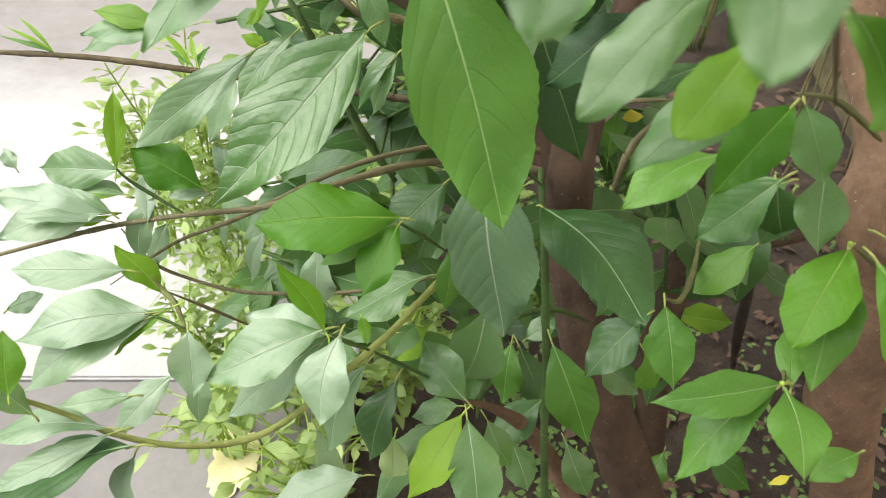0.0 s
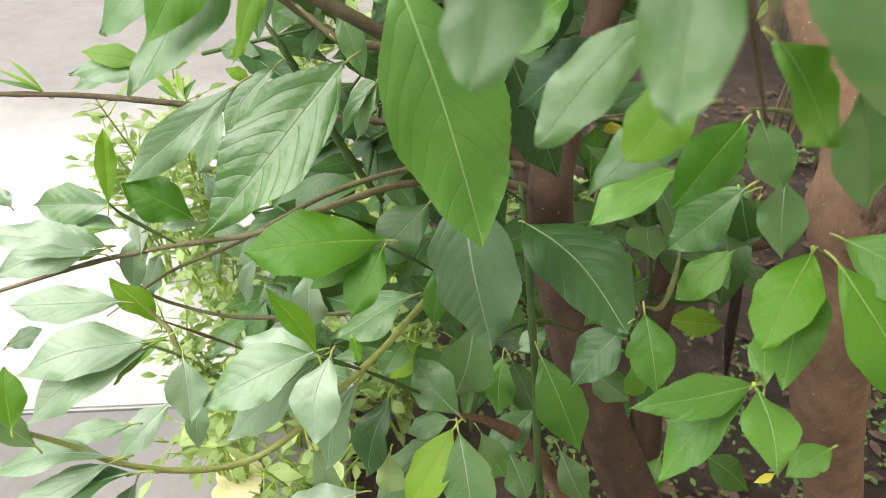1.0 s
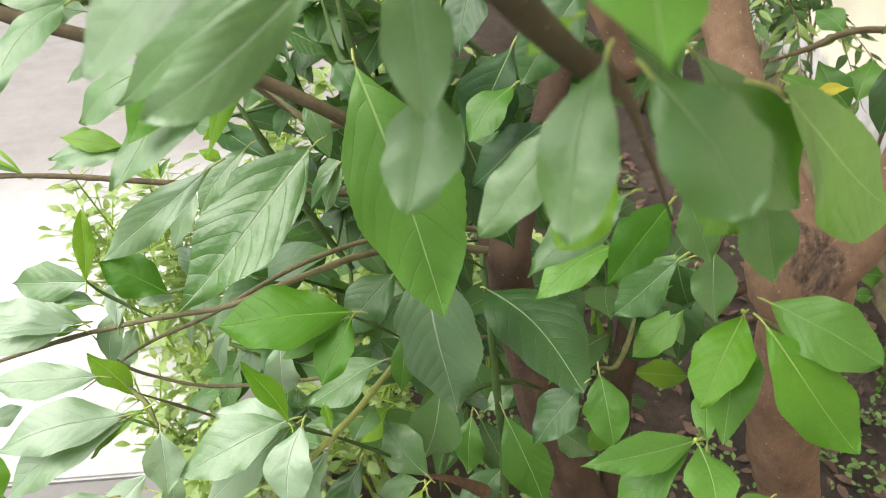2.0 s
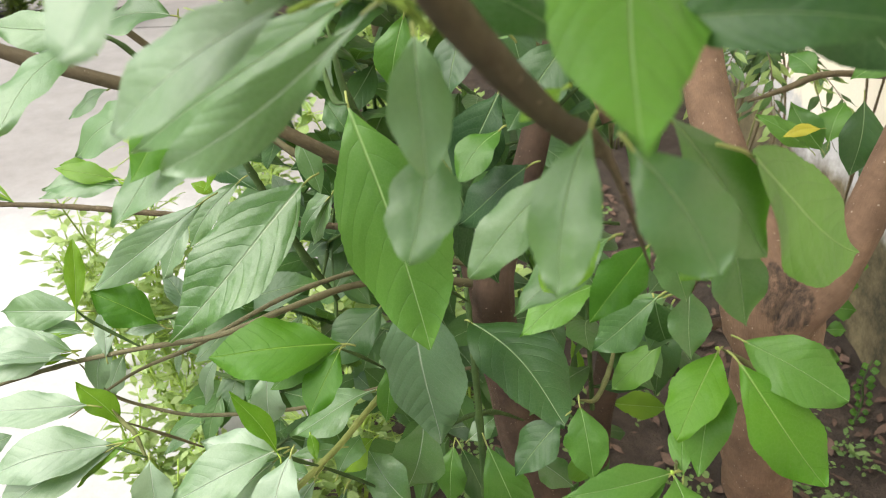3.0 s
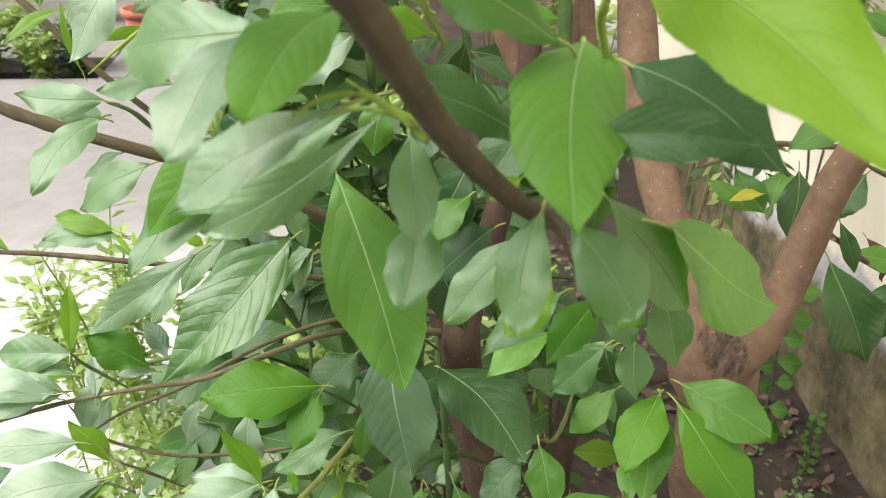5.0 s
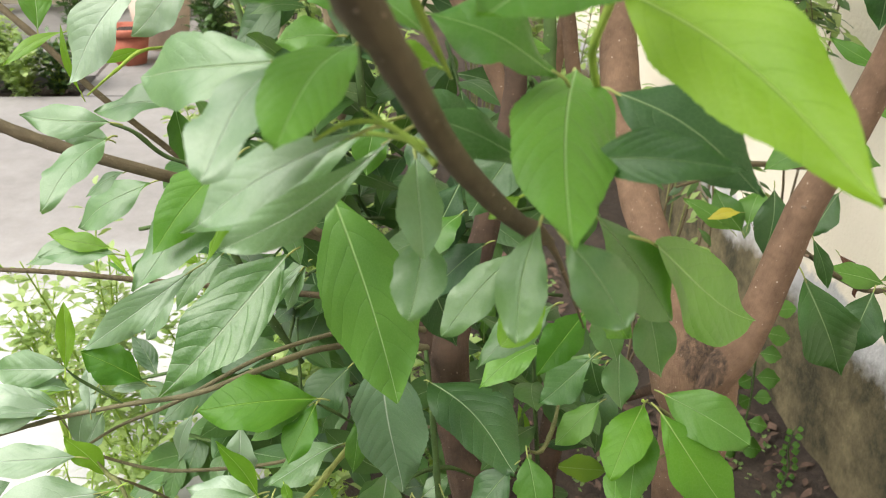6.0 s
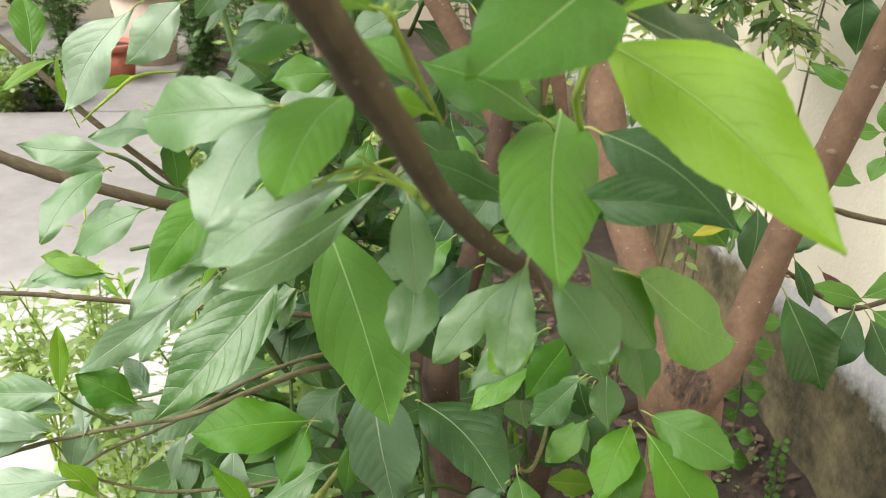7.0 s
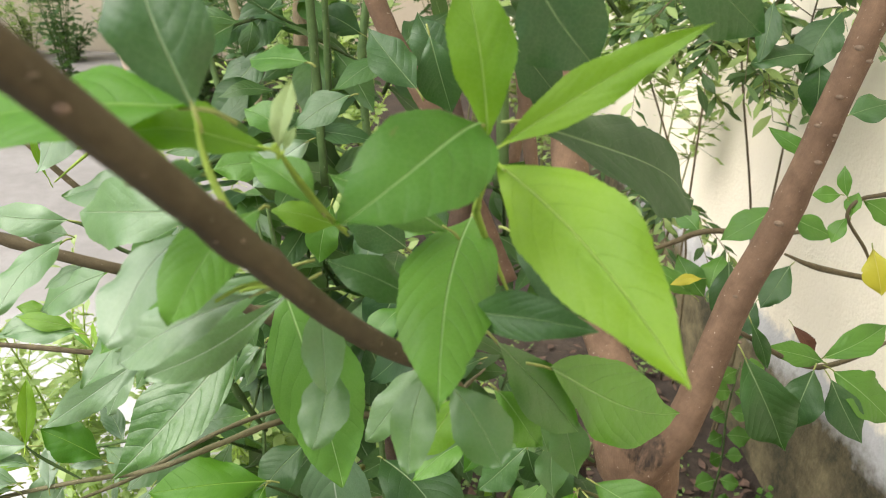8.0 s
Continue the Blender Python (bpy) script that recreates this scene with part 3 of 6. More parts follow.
leaf(b, 'shaded', (0.113, 0.480, 1.471), (0.133, 0.470, 1.409), 0.040, (-0.148, -0.983, 0.111), 0.15, 0.08)
leaf(b, 'shaded', (0.139, 0.540, 1.416), (0.115, 0.571, 1.475), 0.044, (0.082, -0.862, 0.500), 0.15, 0.08)
b = limb(tree, 'branch', 'bark', [(0.332, 0.895, 1.200, 0.0104), (0.327, 0.934, 1.270, 0.0112), (0.319, 0.987, 1.368, 0.0120)])
b = limb(tree, 'branch', 'green', [(0.250, 0.757, 1.236, 0.0083), (0.256, 0.791, 1.303, 0.0083), (0.256, 0.836, 1.388, 0.0083)])
b = limb(tree, 'branch', 'green', [(0.032, 0.850, 1.204, 0.0053), (0.023, 0.909, 1.327, 0.0061), (0.014, 0.972, 1.458, 0.0061)])
leaf(b, 'mature', (0.004, 0.394, 1.415), (-0.028, 0.417, 1.427), 0.025, (-0.151, -0.627, 0.765), 0.15, 0.08)
leaf(b, 'mature', (0.019, 0.362, 1.471), (-0.020, 0.390, 1.468), 0.030, (-0.286, -0.313, 0.906), 0.15, 0.08)
leaf(b, 'shaded', (0.050, 0.449, 1.428), (0.006, 0.444, 1.402), 0.031, (-0.343, -0.634, 0.693), 0.15, 0.08)
leaf(b, 'mature', (-0.005, 0.338, 1.411), (-0.043, 0.342, 1.406), 0.024, (-0.162, -0.829, 0.535), 0.15, 0.08)
leaf(b, 'mature', (0.069, 0.275, 1.422), (0.104, 0.268, 1.421), 0.022, (-0.123, -0.768, 0.628), 0.15, 0.08)
b = limb(tree, 'branch', 'green', [(0.041, 0.930, 1.259, 0.0048), (0.038, 0.981, 1.367, 0.0048), (0.035, 1.023, 1.453, 0.0048)])
b = limb(tree, 'branch', 'limbbark', [(-0.060, -0.004, 1.577, 0.0060), (-0.036, 0.030, 1.536, 0.0059), (-0.016, 0.060, 1.500, 0.0059), (0.008, 0.096, 1.457, 0.0055), (0.031, 0.132, 1.415, 0.0053), (0.060, 0.164, 1.377, 0.0048), (0.086, 0.188, 1.350, 0.0034)])
scar(b, (-0.022, 0.055, 1.503), 0.0040, (0.217, -0.916, 0.336))
scar(b, (-0.007, 0.090, 1.482), 0.0042, (0.126, -0.920, 0.370))
scar(b, (0.030, 0.131, 1.417), 0.0036, (-0.013, -0.867, 0.498))
scar(b, (0.035, 0.134, 1.408), 0.0024, (-0.028, -0.858, 0.513))
scar(b, (0.049, 0.152, 1.391), 0.0032, (-0.065, -0.848, 0.527))
scar(b, (0.006, 0.110, 1.452), 0.0020, (0.069, -0.898, 0.435))
scar(b, (-0.029, 0.027, 1.530), 0.0026, (0.289, -0.924, 0.252))
scar(b, (0.020, 0.121, 1.433), 0.0020, (0.018, -0.881, 0.474))
b = limb(tree, 'branch', 'limbbark', [(-0.296, 0.511, 1.309, 0.0050), (-0.234, 0.502, 1.285, 0.0051), (-0.159, 0.506, 1.257, 0.0053), (-0.096, 0.543, 1.218, 0.0058), (-0.025, 0.552, 1.171, 0.0061), (0.020, 0.585, 1.119, 0.0066), (0.099, 0.617, 1.031, 0.0078), (0.131, 0.630, 0.957, 0.0088)])
leaf(b, 'fresh', (-0.079, 0.419, 1.306), (-0.141, 0.379, 1.248), 0.042, (-0.141, -0.734, 0.665), 0.15, 0.08)
leaf(b, 'soft', (-0.092, 0.443, 1.287), (-0.159, 0.380, 1.217), 0.055, (-0.345, -0.512, 0.786), 0.15, 0.08)
leaf(b, 'young', (-0.067, 0.483, 1.275), (-0.120, 0.452, 1.198), 0.021, (-0.407, -0.715, 0.568), 0.15, 0.08)
leaf(b, 'soft', (-0.181, 0.580, 1.217), (-0.266, 0.609, 1.158), 0.045, (-0.592, -0.562, 0.577), 0.15, 0.08)
leaf(b, 'young', (-0.253, 0.669, 1.102), (-0.320, 0.685, 1.111), 0.024, (-0.026, -0.579, 0.815), 0.15, 0.08)
leaf(b, 'soft', (-0.249, 0.665, 1.097), (-0.335, 0.677, 1.092), 0.033, (-0.114, -0.445, 0.888), 0.15, 0.08)
b = limb(tree, 'branch', 'limbbark', [(-0.394, 0.816, 1.358, 0.0038), (-0.323, 0.777, 1.306, 0.0038), (-0.264, 0.759, 1.248, 0.0037), (-0.191, 0.747, 1.184, 0.0037), (-0.121, 0.754, 1.111, 0.0039), (-0.057, 0.767, 1.048, 0.0041)])
leaf(b, 'mature', (-0.341, 0.835, 1.302), (-0.359, 0.896, 1.368), 0.038, (0.324, -0.650, 0.688), 0.15, 0.08)
leaf(b, 'mature', (-0.177, 0.721, 1.246), (-0.175, 0.718, 1.178), 0.033, (-0.124, -0.992, 0.029), 0.15, 0.08)
b = limb(tree, 'twig', 'limbbark', [(-0.545, 0.800, 1.016, 0.0025), (-0.483, 0.789, 1.018, 0.0028), (-0.416, 0.778, 1.020, 0.0030), (-0.351, 0.765, 1.021, 0.0032), (-0.273, 0.758, 1.013, 0.0035), (-0.197, 0.761, 1.000, 0.0036), (-0.090, 0.769, 0.979, 0.0039), (0.010, 0.795, 0.947, 0.0047), (0.128, 0.864, 0.874, 0.0059)])
leaf(b, 'young', (-0.416, 0.779, 1.021), (-0.478, 0.809, 1.042), 0.005, (0.170, -0.292, 0.941), 0.15, 0.08)
leaf(b, 'young', (-0.418, 0.779, 1.021), (-0.464, 0.815, 1.048), 0.005, (0.055, -0.556, 0.829), 0.15, 0.08)
leaf(b, 'mature', (-0.419, 0.779, 1.021), (-0.455, 0.798, 1.029), 0.006, (0.028, -0.308, 0.951), 0.15, 0.08)
leaf(b, 'mature', (-0.415, 0.779, 1.021), (-0.483, 0.793, 1.038), 0.005, (0.078, -0.579, 0.811), 0.15, 0.08)
leaf(b, 'young', (-0.267, 0.760, 1.014), (-0.308, 0.813, 1.031), 0.008, (0.121, -0.217, 0.969), 0.15, 0.08)
leaf(b, 'mature', (-0.264, 0.760, 1.014), (-0.302, 0.801, 1.017), 0.008, (-0.073, -0.132, 0.989), 0.15, 0.08)
leaf(b, 'young', (-0.261, 0.761, 1.015), (-0.280, 0.811, 1.029), 0.007, (-0.286, -0.348, 0.893), 0.15, 0.08)
leaf(b, 'mature', (-0.260, 0.760, 1.014), (-0.258, 0.803, 1.020), 0.009, (-0.128, -0.111, 0.985), 0.15, 0.08)
b = limb(tree, 'branch', 'bark', [(-0.483, 0.587, 0.886, 0.0019), (-0.404, 0.592, 0.908, 0.0021), (-0.327, 0.596, 0.928, 0.0025), (-0.247, 0.596, 0.943, 0.0026), (-0.171, 0.601, 0.949, 0.0032), (-0.103, 0.631, 0.955, 0.0035), (-0.030, 0.711, 0.925, 0.0043), (0.058, 0.778, 0.880, 0.0055), (0.146, 0.827, 0.830, 0.0064)])
leaf(b, 'skylit', (-0.319, 0.589, 0.950), (-0.420, 0.566, 0.939), 0.045, (0.019, -0.510, 0.860), 0.15, 0.08)
leaf(b, 'skylit', (-0.328, 0.599, 0.947), (-0.437, 0.610, 0.960), 0.041, (0.076, -0.366, 0.928), 0.15, 0.08)
leaf(b, 'skylit', (-0.313, 0.588, 0.949), (-0.356, 0.605, 0.970), 0.010, (0.177, -0.540, 0.823), 0.15, 0.08)
leaf(b, 'skylit', (-0.319, 0.584, 0.945), (-0.399, 0.570, 0.960), 0.019, (0.185, -0.058, 0.981), 0.15, 0.08)
leaf(b, 'skylit', (-0.437, 0.665, 0.948), (-0.452, 0.680, 0.965), 0.016, (0.194, -0.663, 0.723), 0.15, 0.08)
leaf(b, 'young', (-0.320, 0.597, 0.944), (-0.364, 0.591, 0.953), 0.009, (0.228, -0.468, 0.854), 0.15, 0.08)
leaf(b, 'young', (-0.317, 0.596, 0.943), (-0.351, 0.581, 0.941), 0.008, (0.182, -0.527, 0.830), 0.15, 0.08)
leaf(b, 'skylit', (-0.284, 0.591, 0.937), (-0.294, 0.632, 0.971), 0.022, (0.047, -0.625, 0.779), 0.15, 0.08)
b = limb(tree, 'branch', 'bark', [(-0.350, 0.604, 0.844, 0.0005), (-0.298, 0.608, 0.880, 0.0016), (-0.260, 0.613, 0.901, 0.0019), (-0.194, 0.620, 0.926, 0.0025), (-0.107, 0.665, 0.947, 0.0028), (-0.030, 0.721, 0.937, 0.0031), (0.051, 0.786, 0.905, 0.0040), (0.142, 0.846, 0.852, 0.0052)])
leaf(b, 'skylit', (-0.156, 0.594, 1.113), (-0.282, 0.594, 1.019), 0.038, (-0.301, -0.861, 0.409), 0.20, 0.05)
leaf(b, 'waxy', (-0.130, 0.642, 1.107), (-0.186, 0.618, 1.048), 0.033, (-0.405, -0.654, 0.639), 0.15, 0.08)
leaf(b, 'skylit', (-0.190, 0.663, 1.055), (-0.229, 0.650, 0.992), 0.047, (-0.635, -0.572, 0.519), 0.15, 0.08)
leaf(b, 'skylit', (-0.220, 0.636, 0.914), (-0.225, 0.613, 0.886), 0.008, (-0.118, -0.748, 0.653), 0.15, 0.08)
leaf(b, 'skylit', (-0.288, 0.646, 0.894), (-0.318, 0.632, 0.847), 0.036, (-0.524, -0.670, 0.526), 0.15, 0.08)
leaf(b, 'skylit', (-0.182, 0.626, 0.902), (-0.209, 0.620, 0.833), 0.025, (-0.600, -0.742, 0.300), 0.15, 0.08)
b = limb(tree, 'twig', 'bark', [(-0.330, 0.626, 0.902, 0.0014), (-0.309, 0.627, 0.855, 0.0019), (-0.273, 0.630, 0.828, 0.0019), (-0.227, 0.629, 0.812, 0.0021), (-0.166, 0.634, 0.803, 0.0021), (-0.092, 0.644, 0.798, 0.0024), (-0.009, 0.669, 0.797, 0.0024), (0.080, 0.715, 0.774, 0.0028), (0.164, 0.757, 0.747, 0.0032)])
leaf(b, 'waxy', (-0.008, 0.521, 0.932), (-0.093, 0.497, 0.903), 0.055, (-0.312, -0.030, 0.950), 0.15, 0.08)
leaf(b, 'skylit', (-0.123, 0.583, 0.912), (-0.130, 0.574, 0.840), 0.039, (-0.264, -0.955, 0.135), 0.15, 0.08)
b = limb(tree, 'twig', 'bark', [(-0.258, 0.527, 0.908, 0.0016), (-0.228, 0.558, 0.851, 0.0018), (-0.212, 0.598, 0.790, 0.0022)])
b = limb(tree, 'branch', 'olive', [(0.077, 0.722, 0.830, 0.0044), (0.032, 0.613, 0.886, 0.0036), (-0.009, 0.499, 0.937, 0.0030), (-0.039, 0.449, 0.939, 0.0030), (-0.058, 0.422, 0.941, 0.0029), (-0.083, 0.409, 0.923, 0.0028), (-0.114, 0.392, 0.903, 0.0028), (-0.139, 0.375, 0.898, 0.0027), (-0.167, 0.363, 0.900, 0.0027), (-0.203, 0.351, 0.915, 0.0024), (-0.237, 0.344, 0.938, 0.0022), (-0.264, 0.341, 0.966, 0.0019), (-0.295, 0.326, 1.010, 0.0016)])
leaf(b, 'skylit', (-0.190, 0.412, 0.926), (-0.197, 0.391, 0.886), 0.019, (0.165, -0.889, 0.427), 0.15, 0.08)
leaf(b, 'skylit', (-0.061, 0.417, 0.932), (-0.096, 0.383, 0.861), 0.040, (-0.535, -0.634, 0.558), 0.15, 0.08)
leaf(b, 'shaded', (-0.040, 0.442, 0.885), (-0.067, 0.402, 0.821), 0.039, (-0.534, -0.593, 0.603), 0.15, 0.08)
leaf(b, 'skylit', (-0.234, 0.340, 0.950), (-0.322, 0.331, 0.955), 0.030, (0.048, 0.071, 0.996), 0.15, 0.08)
leaf(b, 'skylit', (-0.231, 0.338, 0.948), (-0.319, 0.305, 0.924), 0.024, (-0.102, -0.389, 0.916), 0.15, 0.08)
leaf(b, 'shaded', (-0.217, 0.332, 0.940), (-0.330, 0.298, 0.915), 0.065, (-0.270, 0.224, 0.937), 0.15, 0.08)
leaf(b, 'skylit', (-0.239, 0.387, 0.928), (-0.302, 0.381, 0.921), 0.019, (-0.068, -0.397, 0.915), 0.15, 0.08)
leaf(b, 'skylit', (-0.273, 0.327, 0.981), (-0.306, 0.337, 1.023), 0.022, (0.700, -0.351, 0.622), 0.15, 0.08)
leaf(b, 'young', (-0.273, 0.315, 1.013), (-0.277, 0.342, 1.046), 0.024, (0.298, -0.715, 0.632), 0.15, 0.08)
leaf(b, 'shaded', (-0.336, 0.429, 0.978), (-0.308, 0.438, 0.988), 0.019, (-0.186, -0.428, 0.884), 0.15, 0.08)
leaf(b, 'skylit', (-0.221, 0.424, 0.910), (-0.276, 0.398, 0.863), 0.030, (-0.300, -0.636, 0.711), 0.15, 0.08)
leaf(b, 'skylit', (-0.068, 0.382, 0.829), (-0.148, 0.366, 0.809), 0.047, (-0.206, -0.140, 0.969), 0.15, 0.08)
leaf(b, 'skylit', (-0.221, 0.335, 0.928), (-0.231, 0.304, 0.891), 0.031, (-0.600, -0.525, 0.604), 0.15, 0.08)
leaf(b, 'skylit', (-0.107, 0.408, 0.859), (-0.093, 0.400, 0.787), 0.024, (0.528, -0.827, 0.193), 0.15, 0.08)
leaf(b, 'pale', (-0.043, 0.429, 0.822), (-0.049, 0.411, 0.770), 0.032, (-0.428, -0.838, 0.339), 0.15, 0.08)
b = limb(tree, 'twig', 'green', [(-0.058, 0.422, 0.941, 0.0022), (-0.040, 0.444, 0.903, 0.0019), (-0.017, 0.457, 0.871, 0.0015), (0.008, 0.468, 0.838, 0.0005)])
leaf(b, 'young', (-0.069, 0.469, 0.932), (-0.062, 0.440, 0.929), 0.011, (-0.070, -0.138, 0.988), 0.15, 0.08)
leaf(b, 'soft', (-0.040, 0.460, 0.921), (-0.088, 0.457, 0.918), 0.014, (-0.022, -0.608, 0.793), 0.15, 0.08)
leaf(b, 'soft', (-0.046, 0.451, 0.895), (-0.025, 0.494, 0.900), 0.030, (-0.056, -0.079, 0.995), 0.15, 0.08)
leaf(b, 'young', (-0.013, 0.505, 0.882), (-0.045, 0.498, 0.843), 0.032, (-0.642, -0.461, 0.613), 0.15, 0.08)
leaf(b, 'soft', (-0.067, 0.431, 0.918), (-0.114, 0.471, 0.873), 0.024, (-0.605, 0.170, 0.778), 0.15, 0.08)
b = limb(tree, 'branch', 'green', [(0.090, 0.599, 0.994, 0.0026), (0.093, 0.559, 0.946, 0.0034), (0.096, 0.519, 0.883, 0.0037), (0.099, 0.491, 0.818, 0.0038), (0.101, 0.474, 0.752, 0.0040), (0.110, 0.464, 0.646, 0.0043)])
leaf(b, 'shaded', (0.092, 0.568, 0.972), (0.158, 0.428, 0.968), 0.076, (-0.125, -0.087, 0.988), 0.16, 0.08, (0.48, 0.75, 0.68))
leaf(b, 'mature', (0.101, 0.496, 0.870), (0.138, 0.446, 0.780), 0.049, (-0.052, -0.884, 0.465), 0.15, 0.08)
b = limb(tree, 'branch', 'bark', [(0.019, 0.449, 0.846, 0.0018), (0.054, 0.494, 0.776, 0.0051), (0.096, 0.543, 0.678, 0.0096), (0.140, 0.561, 0.576, 0.0118), (0.174, 0.563, 0.484, 0.0126)])
leaf(b, 'waxy', (0.022, 0.441, 0.853), (-0.018, 0.484, 0.888), 0.043, (-0.174, -0.720, 0.672), 0.15, 0.08)
leaf(b, 'young', (0.016, 0.397, 0.893), (-0.030, 0.354, 0.839), 0.039, (-0.436, -0.489, 0.756), 0.15, 0.08)
leaf(b, 'waxy', (0.019, 0.389, 0.899), (0.029, 0.334, 0.833), 0.043, (0.019, -0.765, 0.644), 0.18, 0.08)
leaf(b, 'waxy', (0.014, 0.433, 0.858), (-0.028, 0.434, 0.843), 0.028, (-0.333, -0.148, 0.931), 0.15, 0.08)
leaf(b, 'waxy', (0.008, 0.437, 0.832), (-0.063, 0.403, 0.760), 0.048, (-0.606, -0.297, 0.738), 0.15, 0.08)
leaf(b, 'shaded', (0.110, 0.553, 0.721), (0.047, 0.520, 0.682), 0.043, (-0.305, -0.437, 0.846), 0.15, 0.08)
leaf(b, 'waxy', (0.170, 0.572, 0.760), (0.216, 0.555, 0.724), 0.038, (0.068, -0.864, 0.499), 0.15, 0.08)
leaf(b, 'waxy', (0.043, 0.489, 0.769), (0.072, 0.480, 0.696), 0.034, (0.434, -0.856, 0.280), 0.15, 0.08)
b = limb(tree, 'twig', 'green', [(0.061, 0.563, 0.826, 0.0029), (0.093, 0.586, 0.822, 0.0030), (0.131, 0.615, 0.795, 0.0028), (0.176, 0.671, 0.721, 0.0031)])
leaf(b, 'waxy', (0.039, 0.502, 0.910), (0.017, 0.484, 0.825), 0.055, (-0.227, -0.937, 0.265), 0.15, 0.08)
leaf(b, 'waxy', (0.106, 0.692, 0.669), (0.146, 0.711, 0.691), 0.031, (-0.228, -0.505, 0.833), 0.15, 0.08)
leaf(b, 'waxy', (0.096, 0.669, 0.486), (0.120, 0.623, 0.431), 0.047, (0.274, -0.675, 0.685), 0.15, 0.08)
leaf(b, 'young', (0.205, 0.719, 0.390), (0.197, 0.674, 0.336), 0.043, (-0.113, -0.752, 0.649), 0.15, 0.08)
leaf(b, 'waxy', (0.141, 0.547, 0.652), (0.171, 0.517, 0.584), 0.038, (0.150, -0.874, 0.462), 0.15, 0.08)
b = limb(tree, 'twig', 'green', [(0.060, 0.561, 0.824, 0.0023), (0.049, 0.525, 0.812, 0.0025), (0.036, 0.482, 0.808, 0.0027), (0.034, 0.489, 0.769, 0.0028)])
leaf(b, 'mature', (0.079, 0.620, 0.739), (0.069, 0.587, 0.668), 0.040, (-0.370, -0.821, 0.436), 0.15, 0.08)
leaf(b, 'shaded', (0.090, 0.639, 0.715), (0.128, 0.601, 0.623), 0.040, (0.295, -0.834, 0.467), 0.15, 0.08)
b = limb(tree, 'twig', 'green', [(-0.175, 0.834, 1.071, 0.0040), (-0.158, 0.823, 1.043, 0.0044), (-0.143, 0.820, 1.008, 0.0045), (-0.119, 0.821, 0.947, 0.0050), (-0.093, 0.821, 0.885, 0.0056), (-0.061, 0.822, 0.824, 0.0065)])
leaf(b, 'young', (-0.168, 0.715, 1.101), (-0.187, 0.703, 1.087), 0.011, (0.118, -0.828, 0.548), 0.15, 0.08)
leaf(b, 'young', (-0.164, 0.671, 1.079), (-0.186, 0.679, 1.089), 0.016, (0.217, -0.459, 0.861), 0.15, 0.08)
leaf(b, 'young', (-0.333, 0.819, 1.039), (-0.376, 0.825, 1.046), 0.021, (0.026, -0.681, 0.732), 0.15, 0.08)
leaf(b, 'waxy', (-0.320, 0.811, 1.029), (-0.401, 0.801, 1.017), 0.040, (-0.090, -0.371, 0.924), 0.15, 0.08)
leaf(b, 'shaded', (-0.069, 0.602, 1.147), (-0.038, 0.598, 1.109), 0.022, (0.243, -0.929, 0.278), 0.15, 0.08)
b = limb(tree, 'twig', 'green', [(-0.030, 0.625, 1.266, 0.0030), (-0.018, 0.602, 1.212, 0.0035), (-0.000, 0.609, 1.170, 0.0037), (0.020, 0.633, 1.134, 0.0039)])
leaf(b, 'mature', (0.036, 0.602, 1.276), (0.022, 0.589, 1.216), 0.036, (-0.254, -0.932, 0.259), 0.15, 0.08)
leaf(b, 'shaded', (-0.015, 0.590, 1.174), (-0.036, 0.609, 1.202), 0.025, (0.040, -0.804, 0.593), 0.15, 0.08)
b = limb(tree, 'twig', 'green', [(-0.040, 0.618, 1.253, 0.0025), (-0.027, 0.572, 1.219, 0.0026), (-0.013, 0.511, 1.237, 0.0017)])
leaf(b, 'mature', (-0.012, 0.520, 1.230), (0.041, 0.424, 1.062), 0.088, (-0.250, -0.780, 0.560), 0.08, 0.06, (0.52, 1.0, 0.88))
b = limb(tree, 'twig', 'green', [(-0.061, 0.902, 0.919, 0.0036), (-0.068, 0.878, 0.891, 0.0036), (-0.081, 0.841, 0.847, 0.0036)])
b = limb(tree, 'twig', 'bark', [(-0.122, 0.746, 1.122, 0.0035), (-0.079, 0.731, 1.089, 0.0044), (-0.037, 0.762, 1.064, 0.0051), (0.042, 0.814, 1.001, 0.0061), (0.124, 0.883, 0.897, 0.0075)])
leaf(b, 'quilted', (-0.056, 0.549, 1.151), (-0.183, 0.491, 1.033), 0.080, (-0.325, -0.666, 0.671), 0.26, 0.05, (0.44, 1.0, 1.25))
leaf(b, 'waxy', (-0.063, 0.594, 1.175), (-0.045, 0.569, 1.129), 0.022, (-0.002, -0.875, 0.484), 0.15, 0.08)
leaf(b, 'waxy', (-0.050, 0.681, 1.060), (-0.085, 0.669, 1.015), 0.015, (-0.418, -0.749, 0.515), 0.15, 0.08)
leaf(b, 'waxy', (-0.042, 0.687, 1.068), (-0.079, 0.689, 1.038), 0.019, (-0.515, -0.593, 0.619), 0.15, 0.08)
leaf(b, 'waxy', (-0.045, 0.684, 1.064), (-0.073, 0.683, 1.001), 0.024, (-0.691, -0.651, 0.314), 0.15, 0.08)
b = limb(tree, 'twig', 'bark', [(0.235, 0.711, 1.003, 0.0029), (0.179, 0.728, 0.992, 0.0036), (0.154, 0.797, 0.949, 0.0039)])
b = limb(tree, 'twig', 'bark', [(0.238, 0.706, 0.997, 0.0035), (0.213, 0.729, 0.946, 0.0037), (0.203, 0.744, 0.887, 0.0046), (0.214, 0.794, 0.791, 0.0051)])
leaf(b, 'mature', (0.232, 0.920, 0.785), (0.244, 0.966, 0.840), 0.035, (-0.296, -0.699, 0.651), 0.15, 0.08)
